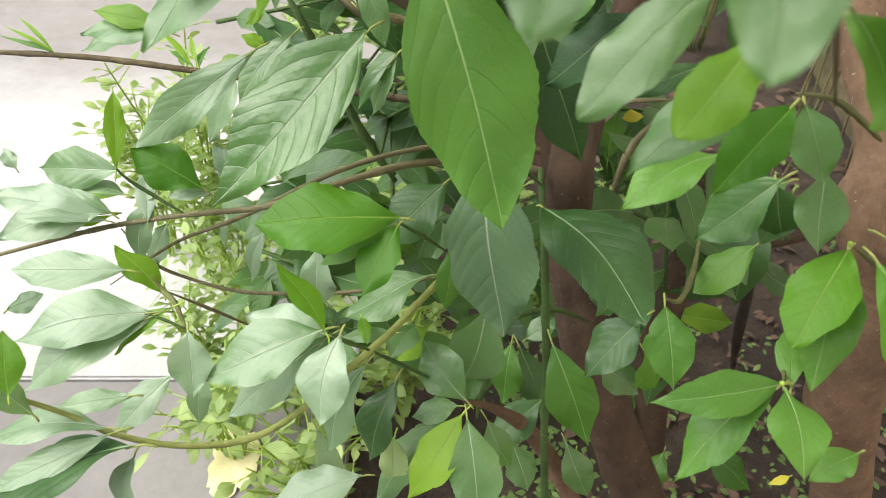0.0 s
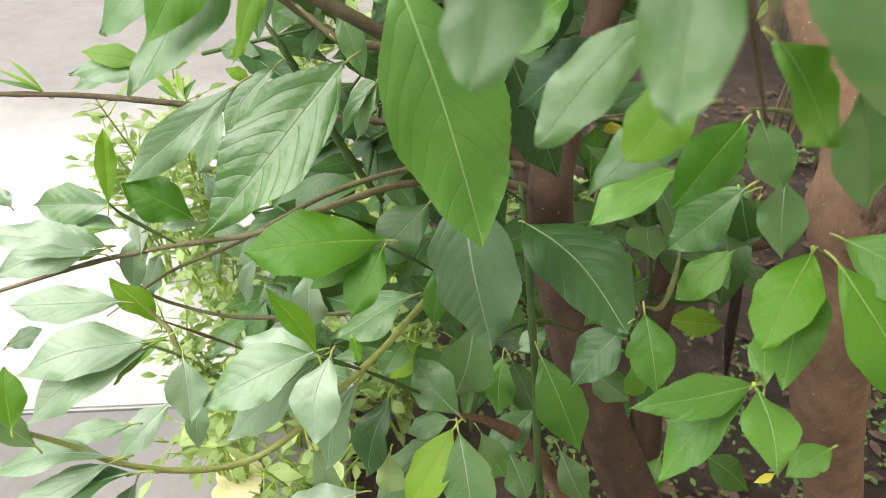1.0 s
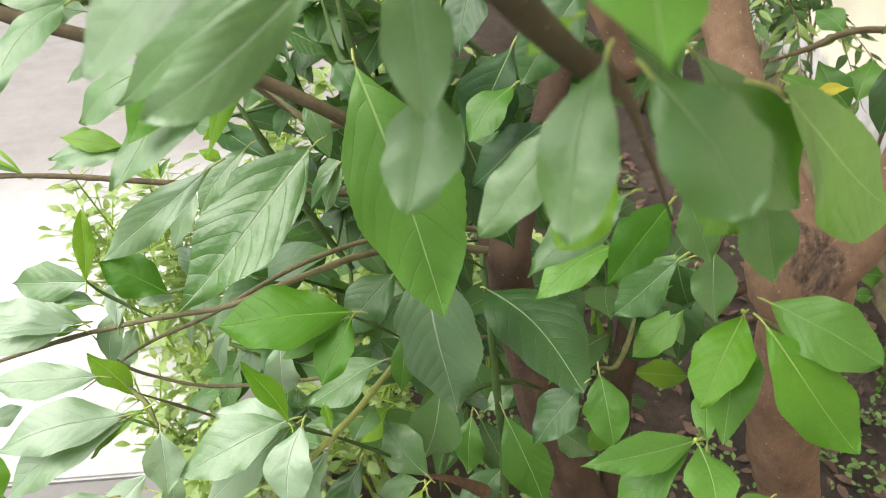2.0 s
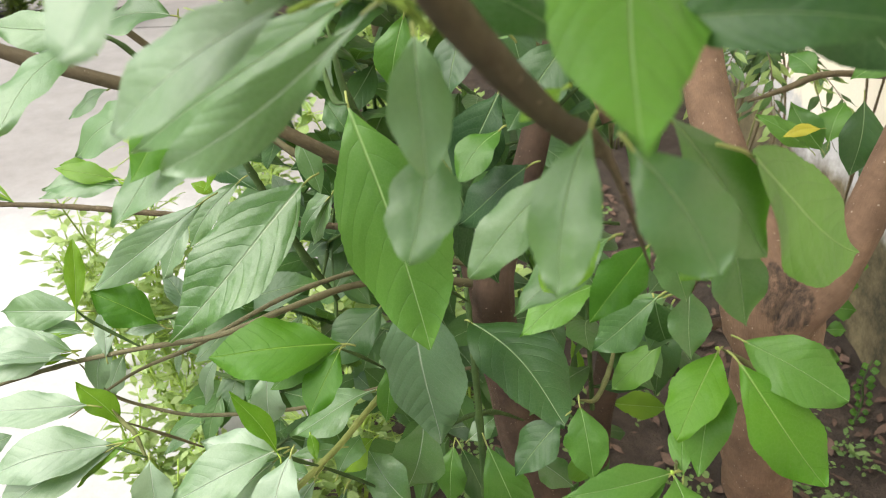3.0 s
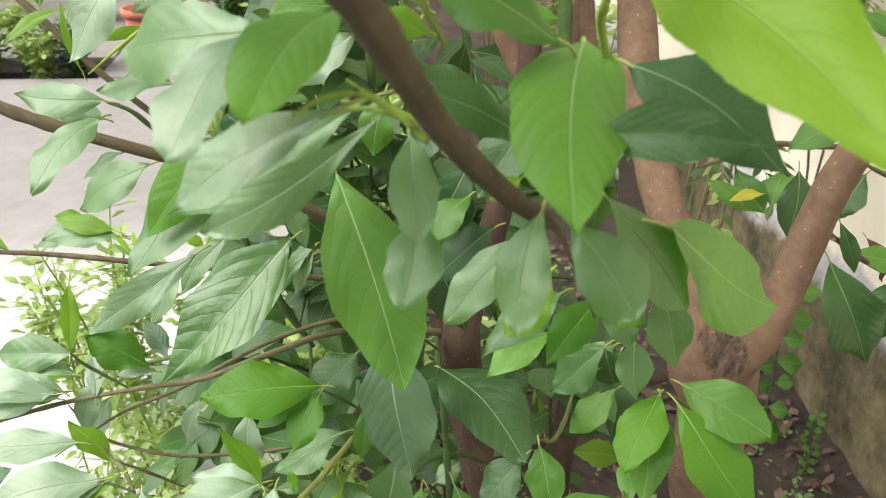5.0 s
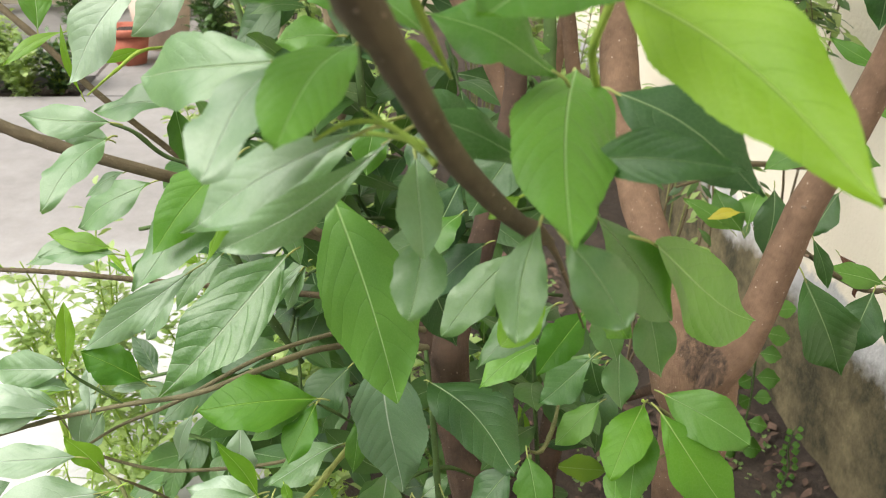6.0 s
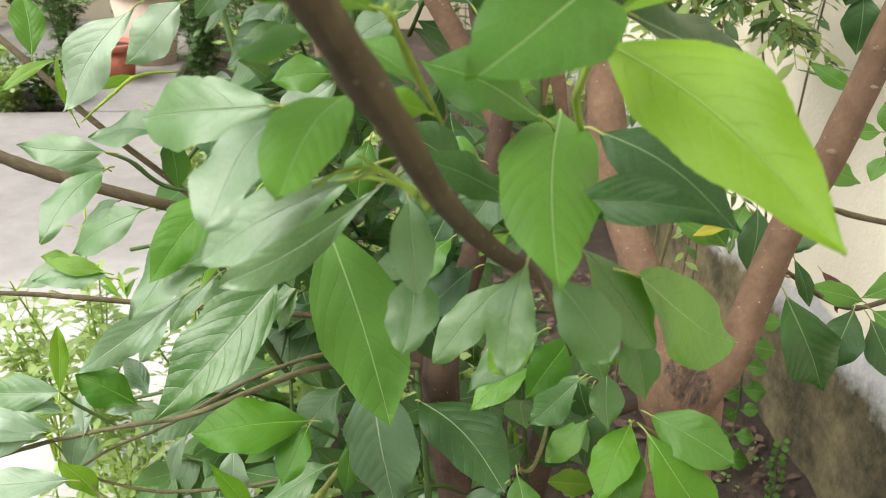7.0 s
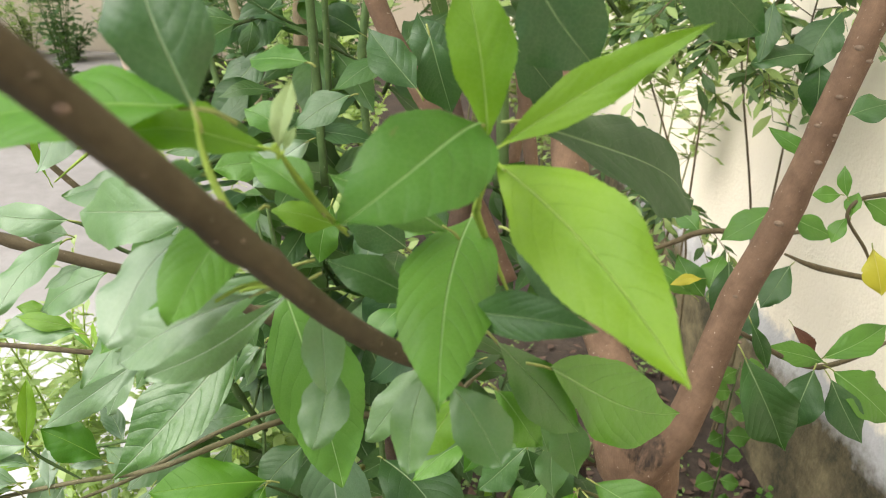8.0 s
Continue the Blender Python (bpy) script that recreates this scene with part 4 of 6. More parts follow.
leaf(b, 'yellow', (0.252, 0.961, 0.834), (0.284, 0.964, 0.837), 0.020, (-0.043, -0.498, 0.866), 0.15, 0.08)
b = limb(tree, 'twig', 'greenbark', [(0.355, 0.426, 0.975, 0.0035), (0.292, 0.389, 1.054, 0.0023), (0.247, 0.365, 1.098, 0.0015)])
leaf(b, 'bright', (0.242, 0.356, 1.101), (0.200, 0.307, 1.070), 0.040, (-0.407, -0.216, 0.888), 0.15, 0.08, (0.50, 0.95, 0.75))
leaf(b, 'mature', (0.246, 0.361, 1.091), (0.218, 0.299, 1.040), 0.038, (-0.272, -0.531, 0.803), 0.20, 0.08)
leaf(b, 'bright', (0.250, 0.339, 1.106), (0.295, 0.273, 1.051), 0.049, (-0.100, -0.679, 0.728), 0.12, 0.08, (0.56, 1.15, 0.82))
leaf(b, 'mature', (0.257, 0.354, 1.113), (0.310, 0.301, 1.101), 0.044, (-0.385, -0.550, 0.742), 0.10, 0.08, (0.54, 0.95, 0.6))
bud(b, (0.240, 0.354, 1.107), 0.0015, (0, 0, 1))
b = limb(tree, 'twig', 'greenbark', [(0.322, 0.441, 0.961, 0.0031), (0.232, 0.355, 1.014, 0.0023), (0.205, 0.308, 1.036, 0.0017)])
leaf(b, 'mature', (0.198, 0.298, 1.047), (0.120, 0.288, 1.043), 0.027, (0.020, -0.557, 0.830), 0.15, 0.08)
leaf(b, 'mature', (0.194, 0.296, 1.045), (0.138, 0.270, 0.991), 0.034, (-0.608, -0.256, 0.751), 0.15, 0.08)
leaf(b, 'mature', (0.197, 0.293, 1.049), (0.195, 0.241, 1.035), 0.033, (-0.048, -0.260, 0.964), 0.12, 0.08)
leaf(b, 'mature', (0.251, 0.281, 1.004), (0.220, 0.270, 0.991), 0.020, (-0.280, -0.324, 0.904), 0.15, 0.08)
leaf(b, 'mature', (0.214, 0.312, 1.025), (0.230, 0.355, 1.046), 0.020, (-0.289, -0.319, 0.903), 0.15, 0.08)
leaf(b, 'yellow', (0.276, 0.359, 0.863), (0.259, 0.355, 0.858), 0.007, (-0.124, -0.536, 0.835), 0.15, 0.08)
bud(b, (0.196, 0.295, 1.051), 0.0015, (0, 0, 1))
b = limb(tree, 'twig', 'greenbark', [(0.297, 0.702, 0.837, 0.0033), (0.241, 0.561, 0.902, 0.0027), (0.201, 0.478, 0.943, 0.0024), (0.174, 0.442, 0.978, 0.0020)])
leaf(b, 'shaded', (0.160, 0.437, 0.964), (0.114, 0.416, 0.916), 0.040, (-0.530, -0.474, 0.703), 0.15, 0.08)
leaf(b, 'mature', (0.172, 0.436, 0.979), (0.180, 0.396, 0.923), 0.039, (-0.331, -0.788, 0.519), 0.15, 0.08)
leaf(b, 'mature', (0.206, 0.546, 0.806), (0.232, 0.553, 0.736), 0.046, (0.431, -0.900, 0.072), 0.15, 0.08)
leaf(b, 'young', (0.318, 0.875, 0.576), (0.305, 0.925, 0.636), 0.020, (-0.144, -0.773, 0.617), 0.15, 0.08)
leaf(b, 'shaded', (0.202, 0.380, 1.136), (0.160, 0.384, 1.086), 0.035, (-0.644, -0.578, 0.501), 0.15, 0.08)
leaf(b, 'shaded', (0.206, 0.395, 1.121), (0.222, 0.392, 1.077), 0.029, (-0.153, -0.988, 0.009), 0.15, 0.08)
leaf(b, 'mature', (0.303, 0.580, 0.918), (0.247, 0.564, 0.870), 0.041, (-0.541, -0.370, 0.756), 0.15, 0.08)
b = limb(tree, 'twig', 'greenbark', [(0.281, 0.428, 1.132, 0.0029), (0.242, 0.404, 1.166, 0.0023), (0.209, 0.374, 1.192, 0.0018), (0.181, 0.358, 1.204, 0.0013)])
leaf(b, 'dull', (0.220, 0.373, 1.145), (0.219, 0.346, 1.105), 0.030, (-0.143, -0.818, 0.558), 0.15, 0.08)
leaf(b, 'fresh', (0.171, 0.336, 1.210), (0.127, 0.297, 1.185), 0.029, (-0.200, -0.620, 0.760), 0.15, 0.08, (0.50, 1.0, 0.95))
leaf(b, 'dull', (0.195, 0.372, 1.190), (0.210, 0.352, 1.151), 0.027, (-0.348, -0.883, 0.314), 0.15, 0.08)
leaf(b, 'dull', (0.135, 0.302, 1.239), (0.077, 0.272, 1.213), 0.031, (-0.304, -0.201, 0.931), 0.10, 0.08)
leaf(b, 'mature', (0.149, 0.347, 1.175), (0.091, 0.320, 1.159), 0.030, (-0.159, -0.239, 0.958), 0.15, 0.08)
leaf(b, 'young', (0.113, 0.264, 1.278), (0.085, 0.245, 1.248), 0.026, (-0.368, -0.597, 0.713), 0.10, 0.08, (0.58, 1.0, 0.62))
leaf(b, 'dull', (0.222, 0.411, 1.112), (0.164, 0.393, 1.091), 0.033, (-0.213, -0.376, 0.902), 0.15, 0.08)
leaf(b, 'dull', (0.229, 0.415, 1.101), (0.207, 0.393, 1.075), 0.025, (-0.321, -0.569, 0.757), 0.15, 0.08)
b = limb(tree, 'twig', 'limbbark', [(1.132, 1.279, 0.933, 0.0059), (0.956, 1.243, 0.945, 0.0063), (0.804, 1.212, 0.966, 0.0061), (0.722, 1.205, 0.942, 0.0055), (0.638, 1.155, 0.945, 0.0041)])
leaf(b, 'mature', (0.788, 1.142, 0.852), (0.747, 1.210, 0.918), 0.059, (-0.408, -0.746, 0.527), 0.15, 0.08)
leaf(b, 'mature', (0.799, 1.146, 0.861), (0.844, 1.201, 0.918), 0.057, (-0.505, -0.380, 0.775), 0.15, 0.08)
leaf(b, 'yellow', (0.779, 1.145, 0.893), (0.710, 1.144, 0.882), 0.023, (-0.123, -0.605, 0.787), 0.15, 0.08)
leaf(b, 'mature', (0.768, 1.144, 0.852), (0.685, 1.205, 0.900), 0.043, (-0.148, -0.723, 0.675), 0.15, 0.08)
leaf(b, 'shaded', (0.740, 0.995, 0.989), (0.744, 0.971, 0.914), 0.049, (-0.426, -0.868, 0.254), 0.15, 0.08)
leaf(b, 'mature', (0.812, 1.258, 0.946), (0.787, 1.331, 0.965), 0.049, (-0.578, -0.376, 0.724), 0.15, 0.08)
leaf(b, 'shaded', (0.781, 0.961, 0.941), (0.734, 0.929, 0.882), 0.051, (-0.622, -0.366, 0.692), 0.15, 0.08)
b = limb(tree, 'twig', 'limbbark', [(0.789, 0.927, 1.050, 0.0045), (0.876, 0.949, 1.011, 0.0051), (1.026, 0.961, 0.973, 0.0053), (1.198, 0.967, 0.929, 0.0055)])
leaf(b, 'shaded', (0.696, 0.937, 1.037), (0.680, 0.893, 0.938), 0.062, (-0.275, -0.862, 0.426), 0.15, 0.08)
leaf(b, 'shaded', (0.798, 0.917, 1.034), (0.746, 0.895, 0.967), 0.054, (-0.594, -0.495, 0.634), 0.15, 0.08)
leaf(b, 'mature', (0.840, 1.045, 1.083), (0.733, 1.037, 1.027), 0.064, (-0.406, -0.385, 0.829), 0.15, 0.08)
leaf(b, 'mature', (0.859, 1.036, 1.070), (0.934, 1.010, 1.042), 0.052, (0.023, -0.705, 0.709), 0.15, 0.08)
b = limb(tree, 'twig', 'limbbark', [(0.835, 0.689, 1.039, 0.0036), (0.751, 0.663, 1.022, 0.0035), (0.682, 0.645, 1.019, 0.0034), (0.618, 0.619, 1.048, 0.0029), (0.525, 0.576, 1.112, 0.0030), (0.468, 0.538, 1.152, 0.0031)])
leaf(b, 'mature', (0.653, 0.605, 1.054), (0.577, 0.616, 1.073), 0.033, (0.058, -0.756, 0.652), 0.15, 0.08)
leaf(b, 'mature', (0.657, 0.615, 1.053), (0.756, 0.637, 1.089), 0.039, (-0.174, -0.548, 0.818), 0.15, 0.08)
leaf(b, 'mature', (0.671, 0.607, 1.040), (0.749, 0.567, 0.985), 0.064, (0.090, -0.746, 0.659), 0.15, 0.08)
leaf(b, 'shaded', (0.634, 0.595, 1.050), (0.601, 0.567, 0.978), 0.052, (-0.494, -0.709, 0.504), 0.15, 0.08)
leaf(b, 'shaded', (0.660, 0.596, 1.037), (0.699, 0.554, 0.963), 0.045, (-0.236, -0.895, 0.378), 0.15, 0.08)
leaf(b, 'shaded', (0.514, 0.569, 1.140), (0.543, 0.558, 1.080), 0.019, (-0.282, -0.959, 0.040), 0.15, 0.08)
leaf(b, 'dry', (0.799, 0.875, 0.944), (0.835, 0.848, 0.876), 0.026, (0.009, -0.927, 0.375), 0.50, 0.20)
b = limb(tree, 'twig', 'limbbark', [(0.877, 0.724, 1.246, 0.0034), (0.771, 0.726, 1.234, 0.0030), (0.721, 0.711, 1.232, 0.0026), (0.706, 0.704, 1.211, 0.0022), (0.748, 0.708, 1.164, 0.0023), (0.755, 0.697, 1.144, 0.0023)])
leaf(b, 'mature', (0.699, 0.717, 1.238), (0.661, 0.723, 1.236), 0.024, (-0.139, -0.696, 0.704), 0.15, 0.08)
leaf(b, 'mature', (0.707, 0.715, 1.235), (0.704, 0.733, 1.273), 0.018, (-0.628, -0.718, 0.300), 0.15, 0.08)
leaf(b, 'mature', (0.705, 0.704, 1.211), (0.684, 0.693, 1.180), 0.024, (-0.709, -0.360, 0.607), 0.15, 0.08)
leaf(b, 'mature', (0.735, 0.718, 1.229), (0.779, 0.697, 1.201), 0.035, (-0.066, -0.849, 0.523), 0.15, 0.08)
leaf(b, 'yellow', (0.752, 0.698, 1.168), (0.762, 0.669, 1.111), 0.040, (-0.689, -0.689, 0.225), 0.15, 0.08)
leaf(b, 'mature', (0.710, 0.703, 1.212), (0.721, 0.716, 1.242), 0.022, (-0.761, -0.448, 0.469), 0.15, 0.08)
leaf(b, 'shaded', (0.622, 0.734, 1.412), (0.547, 0.743, 1.402), 0.045, (-0.166, -0.463, 0.871), 0.15, 0.08)
leaf(b, 'shaded', (0.657, 0.753, 1.464), (0.608, 0.728, 1.393), 0.056, (-0.609, -0.516, 0.602), 0.15, 0.08)
leaf(b, 'shaded', (0.576, 0.771, 1.472), (0.554, 0.740, 1.399), 0.031, (-0.730, -0.524, 0.439), 0.15, 0.08)
leaf(b, 'shaded', (0.629, 0.730, 1.406), (0.633, 0.719, 1.335), 0.045, (-0.565, -0.819, 0.100), 0.15, 0.08)
leaf(b, 'mature', (0.655, 0.715, 1.383), (0.627, 0.727, 1.351), 0.028, (-0.681, -0.628, 0.375), 0.15, 0.08)
leaf(b, 'mature', (0.639, 0.698, 1.294), (0.583, 0.733, 1.324), 0.021, (-0.337, -0.863, 0.376), 0.15, 0.08)
leaf(b, 'shaded', (0.628, 0.653, 1.361), (0.686, 0.651, 1.378), 0.038, (-0.252, -0.581, 0.774), 0.15, 0.08)
b = limb(tree, 'twig', 'young', [(0.038, 0.183, 1.429, 0.0016), (0.026, 0.162, 1.451, 0.0016), (0.017, 0.149, 1.469, 0.0016), (0.010, 0.141, 1.484, 0.0015)])
leaf(b, 'pale', (0.010, 0.141, 1.484), (0.015, 0.157, 1.508), 0.010, (-0.328, -0.751, 0.573), 0.30, 0.08)
leaf(b, 'pale', (0.012, 0.135, 1.485), (0.017, 0.138, 1.494), 0.004, (-0.139, -0.900, 0.414), 0.30, 0.08)
leaf(b, 'mature', (0.024, 0.163, 1.452), (-0.006, 0.196, 1.465), 0.021, (-0.068, -0.407, 0.911), 0.15, 0.08)
leaf(b, 'young', (0.006, 0.137, 1.486), (-0.048, 0.138, 1.493), 0.028, (0.112, -0.409, 0.906), 0.20, 0.08)
leaf(b, 'young', (0.034, 0.185, 1.433), (0.003, 0.193, 1.439), 0.019, (0.033, -0.486, 0.874), 0.15, 0.08)
bud(b, (0.009, 0.138, 1.486), 0.0013, (0, 0, 1))
b = limb(tree, 'twig', 'young', [(0.001, 0.088, 1.475, 0.0014), (-0.006, 0.093, 1.484, 0.0014), (-0.011, 0.099, 1.495, 0.0011), (-0.014, 0.106, 1.508, 0.0011)])
leaf(b, 'fresh', (-0.016, 0.125, 1.504), (-0.125, 0.161, 1.490), 0.049, (-0.217, -0.292, 0.932), 0.15, 0.04)
leaf(b, 'shaded', (-0.014, 0.106, 1.509), (-0.036, 0.144, 1.557), 0.034, (0.105, -0.757, 0.645), 0.12, 0.08)
leaf(b, 'mature', (-0.017, 0.136, 1.476), (-0.045, 0.148, 1.467), 0.018, (-0.426, -0.378, 0.822), 0.15, 0.08)
b = limb(tree, 'twig', 'young', [(0.125, 0.212, 1.380, 0.0017), (0.101, 0.190, 1.432, 0.0018), (0.097, 0.180, 1.446, 0.0018), (0.099, 0.172, 1.465, 0.0017), (0.097, 0.167, 1.476, 0.0016)])
leaf(b, 'mature', (0.131, 0.240, 1.298), (0.163, 0.236, 1.255), 0.033, (0.507, -0.740, 0.441), 0.15, 0.08)
leaf(b, 'mature', (0.103, 0.219, 1.422), (0.069, 0.094, 1.396), 0.045, (-0.008, -0.208, 0.978), 0.08, 0.06, (0.46, 0.85, 0.98))
leaf(b, 'young', (0.104, 0.176, 1.467), (0.148, 0.057, 1.428), 0.045, (-0.541, -0.438, 0.718), 0.20, 0.05, (0.46, 0.95, 1.10))
leaf(b, 'young', (0.096, 0.163, 1.480), (0.082, 0.177, 1.551), 0.028, (-0.341, -0.933, 0.114), 0.12, 0.08)
leaf(b, 'young', (0.099, 0.157, 1.480), (0.178, 0.144, 1.534), 0.020, (-0.387, -0.846, 0.366), 0.25, -0.06)
leaf(b, 'mature', (0.091, 0.160, 1.488), (0.031, 0.096, 1.475), 0.047, (0.180, -0.360, 0.916), 0.15, 0.14)
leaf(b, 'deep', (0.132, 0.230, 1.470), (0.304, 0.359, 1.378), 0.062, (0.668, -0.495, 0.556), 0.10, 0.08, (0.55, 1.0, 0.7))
leaf(b, 'shaded', (0.121, 0.225, 1.548), (0.159, 0.218, 1.501), 0.050, (0.108, -0.970, 0.217), 0.15, 0.08)
leaf(b, 'shaded', (0.203, 0.255, 1.549), (0.263, 0.251, 1.514), 0.043, (0.021, -0.988, 0.155), 0.15, 0.08)
bud(b, (0.097, 0.162, 1.478), 0.0022, (0, 0, 1))
b = limb(tree, 'twig', 'young', [(0.032, 0.138, 1.412, 0.0012), (0.020, 0.147, 1.415, 0.0012), (0.010, 0.156, 1.418, 0.0012), (-0.000, 0.166, 1.422, 0.0011)])
limb(b, 'stalk', 'young', [(0.027, 0.142, 1.407, 0.0013), (0.020, 0.151, 1.412, 0.0012), (0.011, 0.164, 1.411, 0.0011), (-0.000, 0.175, 1.408, 0.0011), (-0.012, 0.182, 1.402, 0.0009)])
limb(b, 'stalk', 'young', [(0.022, 0.143, 1.412, 0.0012), (0.013, 0.150, 1.418, 0.0011), (0.003, 0.153, 1.421, 0.0011), (-0.008, 0.152, 1.420, 0.0010), (-0.019, 0.151, 1.414, 0.0008)])
leaf(b, 'soft', (0.025, 0.193, 1.390), (0.027, 0.167, 1.352), 0.021, (0.007, -0.818, 0.576), 0.12, 0.08, (0.50, 0.95, 0.8))
leaf(b, 'soft', (-0.033, 0.222, 1.426), (-0.110, 0.279, 1.404), 0.038, (-0.600, -0.639, 0.482), 0.12, 0.08, (0.58, 0.95, 0.62))
leaf(b, 'skylit', (-0.029, 0.168, 1.438), (-0.059, 0.126, 1.411), 0.033, (-0.363, -0.318, 0.876), 0.10, 0.08, (0.60, 1.0, 0.62))
leaf(b, 'mature', (-0.001, 0.183, 1.443), (-0.031, 0.111, 1.428), 0.030, (0.021, -0.216, 0.976), 0.12, 0.08, (0.55, 1.0, 0.66))
leaf(b, 'skylit', (-0.001, 0.152, 1.417), (-0.070, 0.177, 1.368), 0.028, (-0.602, -0.597, 0.531), 0.12, 0.05, (0.66, 1.4, 0.8))
leaf(b, 'skylit', (0.014, 0.181, 1.404), (-0.067, 0.205, 1.340), 0.022, (-0.471, -0.869, 0.153), 0.12, 0.05, (0.68, 1.5, 0.75))
leaf(b, 'soft', (0.007, 0.210, 1.399), (-0.098, 0.259, 1.323), 0.028, (-0.598, -0.707, 0.377), 0.15, 0.08)
leaf(b, 'mature', (0.086, 0.189, 1.429), (0.030, 0.201, 1.455), 0.039, (0.239, -0.602, 0.762), 0.15, 0.08)
leaf(b, 'shaded', (0.076, 0.191, 1.387), (0.028, 0.200, 1.409), 0.024, (0.217, -0.653, 0.725), 0.15, 0.08)
leaf(b, 'young', (0.073, 0.185, 1.374), (0.058, 0.183, 1.364), 0.011, (-0.418, -0.473, 0.776), 0.15, 0.08)
b = limb(tree, 'twig', 'limbbark', [(0.069, 0.173, 1.368, 0.0034), (0.081, 0.182, 1.359, 0.0028), (0.094, 0.193, 1.341, 0.0017), (0.107, 0.206, 1.316, 0.0013), (0.128, 0.225, 1.272, 0.0011)])
leaf(b, 'dull', (0.101, 0.280, 1.292), (0.051, 0.264, 1.245), 0.029, (-0.325, -0.545, 0.773), 0.12, 0.08, (0.55, 1.05, 0.72))
leaf(b, 'dull', (0.077, 0.165, 1.369), (0.063, 0.136, 1.327), 0.0235, (-0.530, -0.761, 0.374), 0.10, 0.08, (0.58, 1.1, 0.62))
leaf(b, 'dull', (0.082, 0.143, 1.373), (0.103, 0.116, 1.346), 0.0265, (-0.194, -0.804, 0.562), 0.10, 0.08, (0.60, 1.1, 0.58))
leaf(b, 'mature', (0.150, 0.204, 1.337), (0.327, 0.357, 1.180), 0.056, (-0.100, -0.800, 0.600), 0.05, 0.03, (0.42, 0.80, 1.05))
leaf(b, 'deep', (0.128, 0.229, 1.409), (0.183, 0.169, 1.379), 0.045, (-0.217, -0.595, 0.774), 0.10, 0.08)
leaf(b, 'shaded', (0.089, 0.153, 1.404), (0.137, 0.115, 1.414), 0.021, (-0.616, -0.699, 0.363), 0.15, 0.08)
leaf(b, 'dull', (0.030, 0.193, 1.350), (0.019, 0.159, 1.327), 0.026, (-0.202, -0.510, 0.836), 0.12, 0.08, (0.52, 0.9, 0.66))
leaf(b, 'dull', (0.183, 0.268, 1.264), (0.200, 0.258, 1.206), 0.028, (-0.092, -0.984, 0.151), 0.15, 0.08)
leaf(b, 'dull', (0.121, 0.215, 1.349), (0.183, 0.226, 1.272), 0.033, (0.200, -0.940, 0.205), 0.15, 0.08, (0.55, 1.1, 0.75))
b = limb(tree, 'twig', 'green', [(-0.098, 0.536, 1.247, 0.0020), (-0.149, 0.529, 1.261, 0.0020), (-0.175, 0.524, 1.287, 0.0019), (-0.194, 0.526, 1.294, 0.0017)])
leaf(b, 'soft', (-0.191, 0.517, 1.298), (-0.267, 0.532, 1.301), 0.030, (-0.134, -0.817, 0.560), 0.15, 0.08)
leaf(b, 'soft', (-0.198, 0.531, 1.278), (-0.242, 0.540, 1.282), 0.028, (-0.017, -0.414, 0.910), 0.15, 0.08)
leaf(b, 'soft', (-0.175, 0.445, 1.310), (-0.211, 0.385, 1.281), 0.034, (-0.109, -0.374, 0.921), 0.15, 0.08)
leaf(b, 'soft', (-0.179, 0.702, 1.254), (-0.265, 0.731, 1.239), 0.053, (-0.286, -0.373, 0.882), 0.10, 0.08)
leaf(b, 'soft', (-0.184, 0.510, 1.257), (-0.221, 0.515, 1.233), 0.019, (-0.529, -0.462, 0.712), 0.15, 0.08)
b = limb(tree, 'twig', 'young', [(-0.185, 0.904, 1.267, 0.0022), (-0.219, 0.806, 1.287, 0.0020), (-0.239, 0.749, 1.279, 0.0018), (-0.262, 0.709, 1.263, 0.0018)])
leaf(b, 'skylit', (-0.196, 0.714, 1.380), (-0.277, 0.697, 1.279), 0.062, (-0.425, -0.774, 0.470), 0.15, 0.08)
leaf(b, 'skylit', (-0.148, 0.731, 1.384), (-0.216, 0.732, 1.320), 0.057, (-0.428, -0.788, 0.444), 0.15, 0.08)
leaf(b, 'young', (-0.219, 0.806, 1.287), (-0.260, 0.755, 1.285), 0.014, (0.580, -0.487, 0.653), 0.15, 0.08)
leaf(b, 'young', (-0.283, 0.744, 1.321), (-0.341, 0.716, 1.294), 0.016, (-0.041, -0.661, 0.749), 0.15, 0.08)
leaf(b, 'young', (-0.271, 0.721, 1.260), (-0.282, 0.727, 1.332), 0.008, (0.020, -0.996, 0.085), 0.15, 0.08)
b = limb(tree, 'twig', 'green', [(-0.247, 0.596, 0.943, 0.0019), (-0.276, 0.600, 0.964, 0.0019), (-0.293, 0.600, 0.980, 0.0016), (-0.302, 0.599, 0.994, 0.0016)])
leaf(b, 'fresh', (-0.219, 0.583, 0.982), (-0.281, 0.594, 1.019), 0.045, (0.280, -0.676, 0.682), 0.10, 0.10)
leaf(b, 'skylit', (-0.213, 0.584, 0.976), (-0.255, 0.583, 0.975), 0.019, (-0.005, -0.417, 0.909), 0.15, 0.08)
leaf(b, 'young', (-0.302, 0.598, 0.993), (-0.313, 0.664, 1.040), 0.020, (0.479, -0.457, 0.750), 0.30, 0.08)
leaf(b, 'skylit', (-0.305, 0.615, 0.981), (-0.407, 0.650, 0.961), 0.042, (-0.365, -0.706, 0.607), 0.15, 0.08)
leaf(b, 'skylit', (-0.304, 0.608, 0.958), (-0.355, 0.621, 0.958), 0.020, (-0.043, -0.195, 0.980), 0.15, 0.08)
leaf(b, 'skylit', (-0.279, 0.606, 0.956), (-0.305, 0.587, 0.886), 0.030, (-0.241, -0.909, 0.340), 0.15, 0.08)
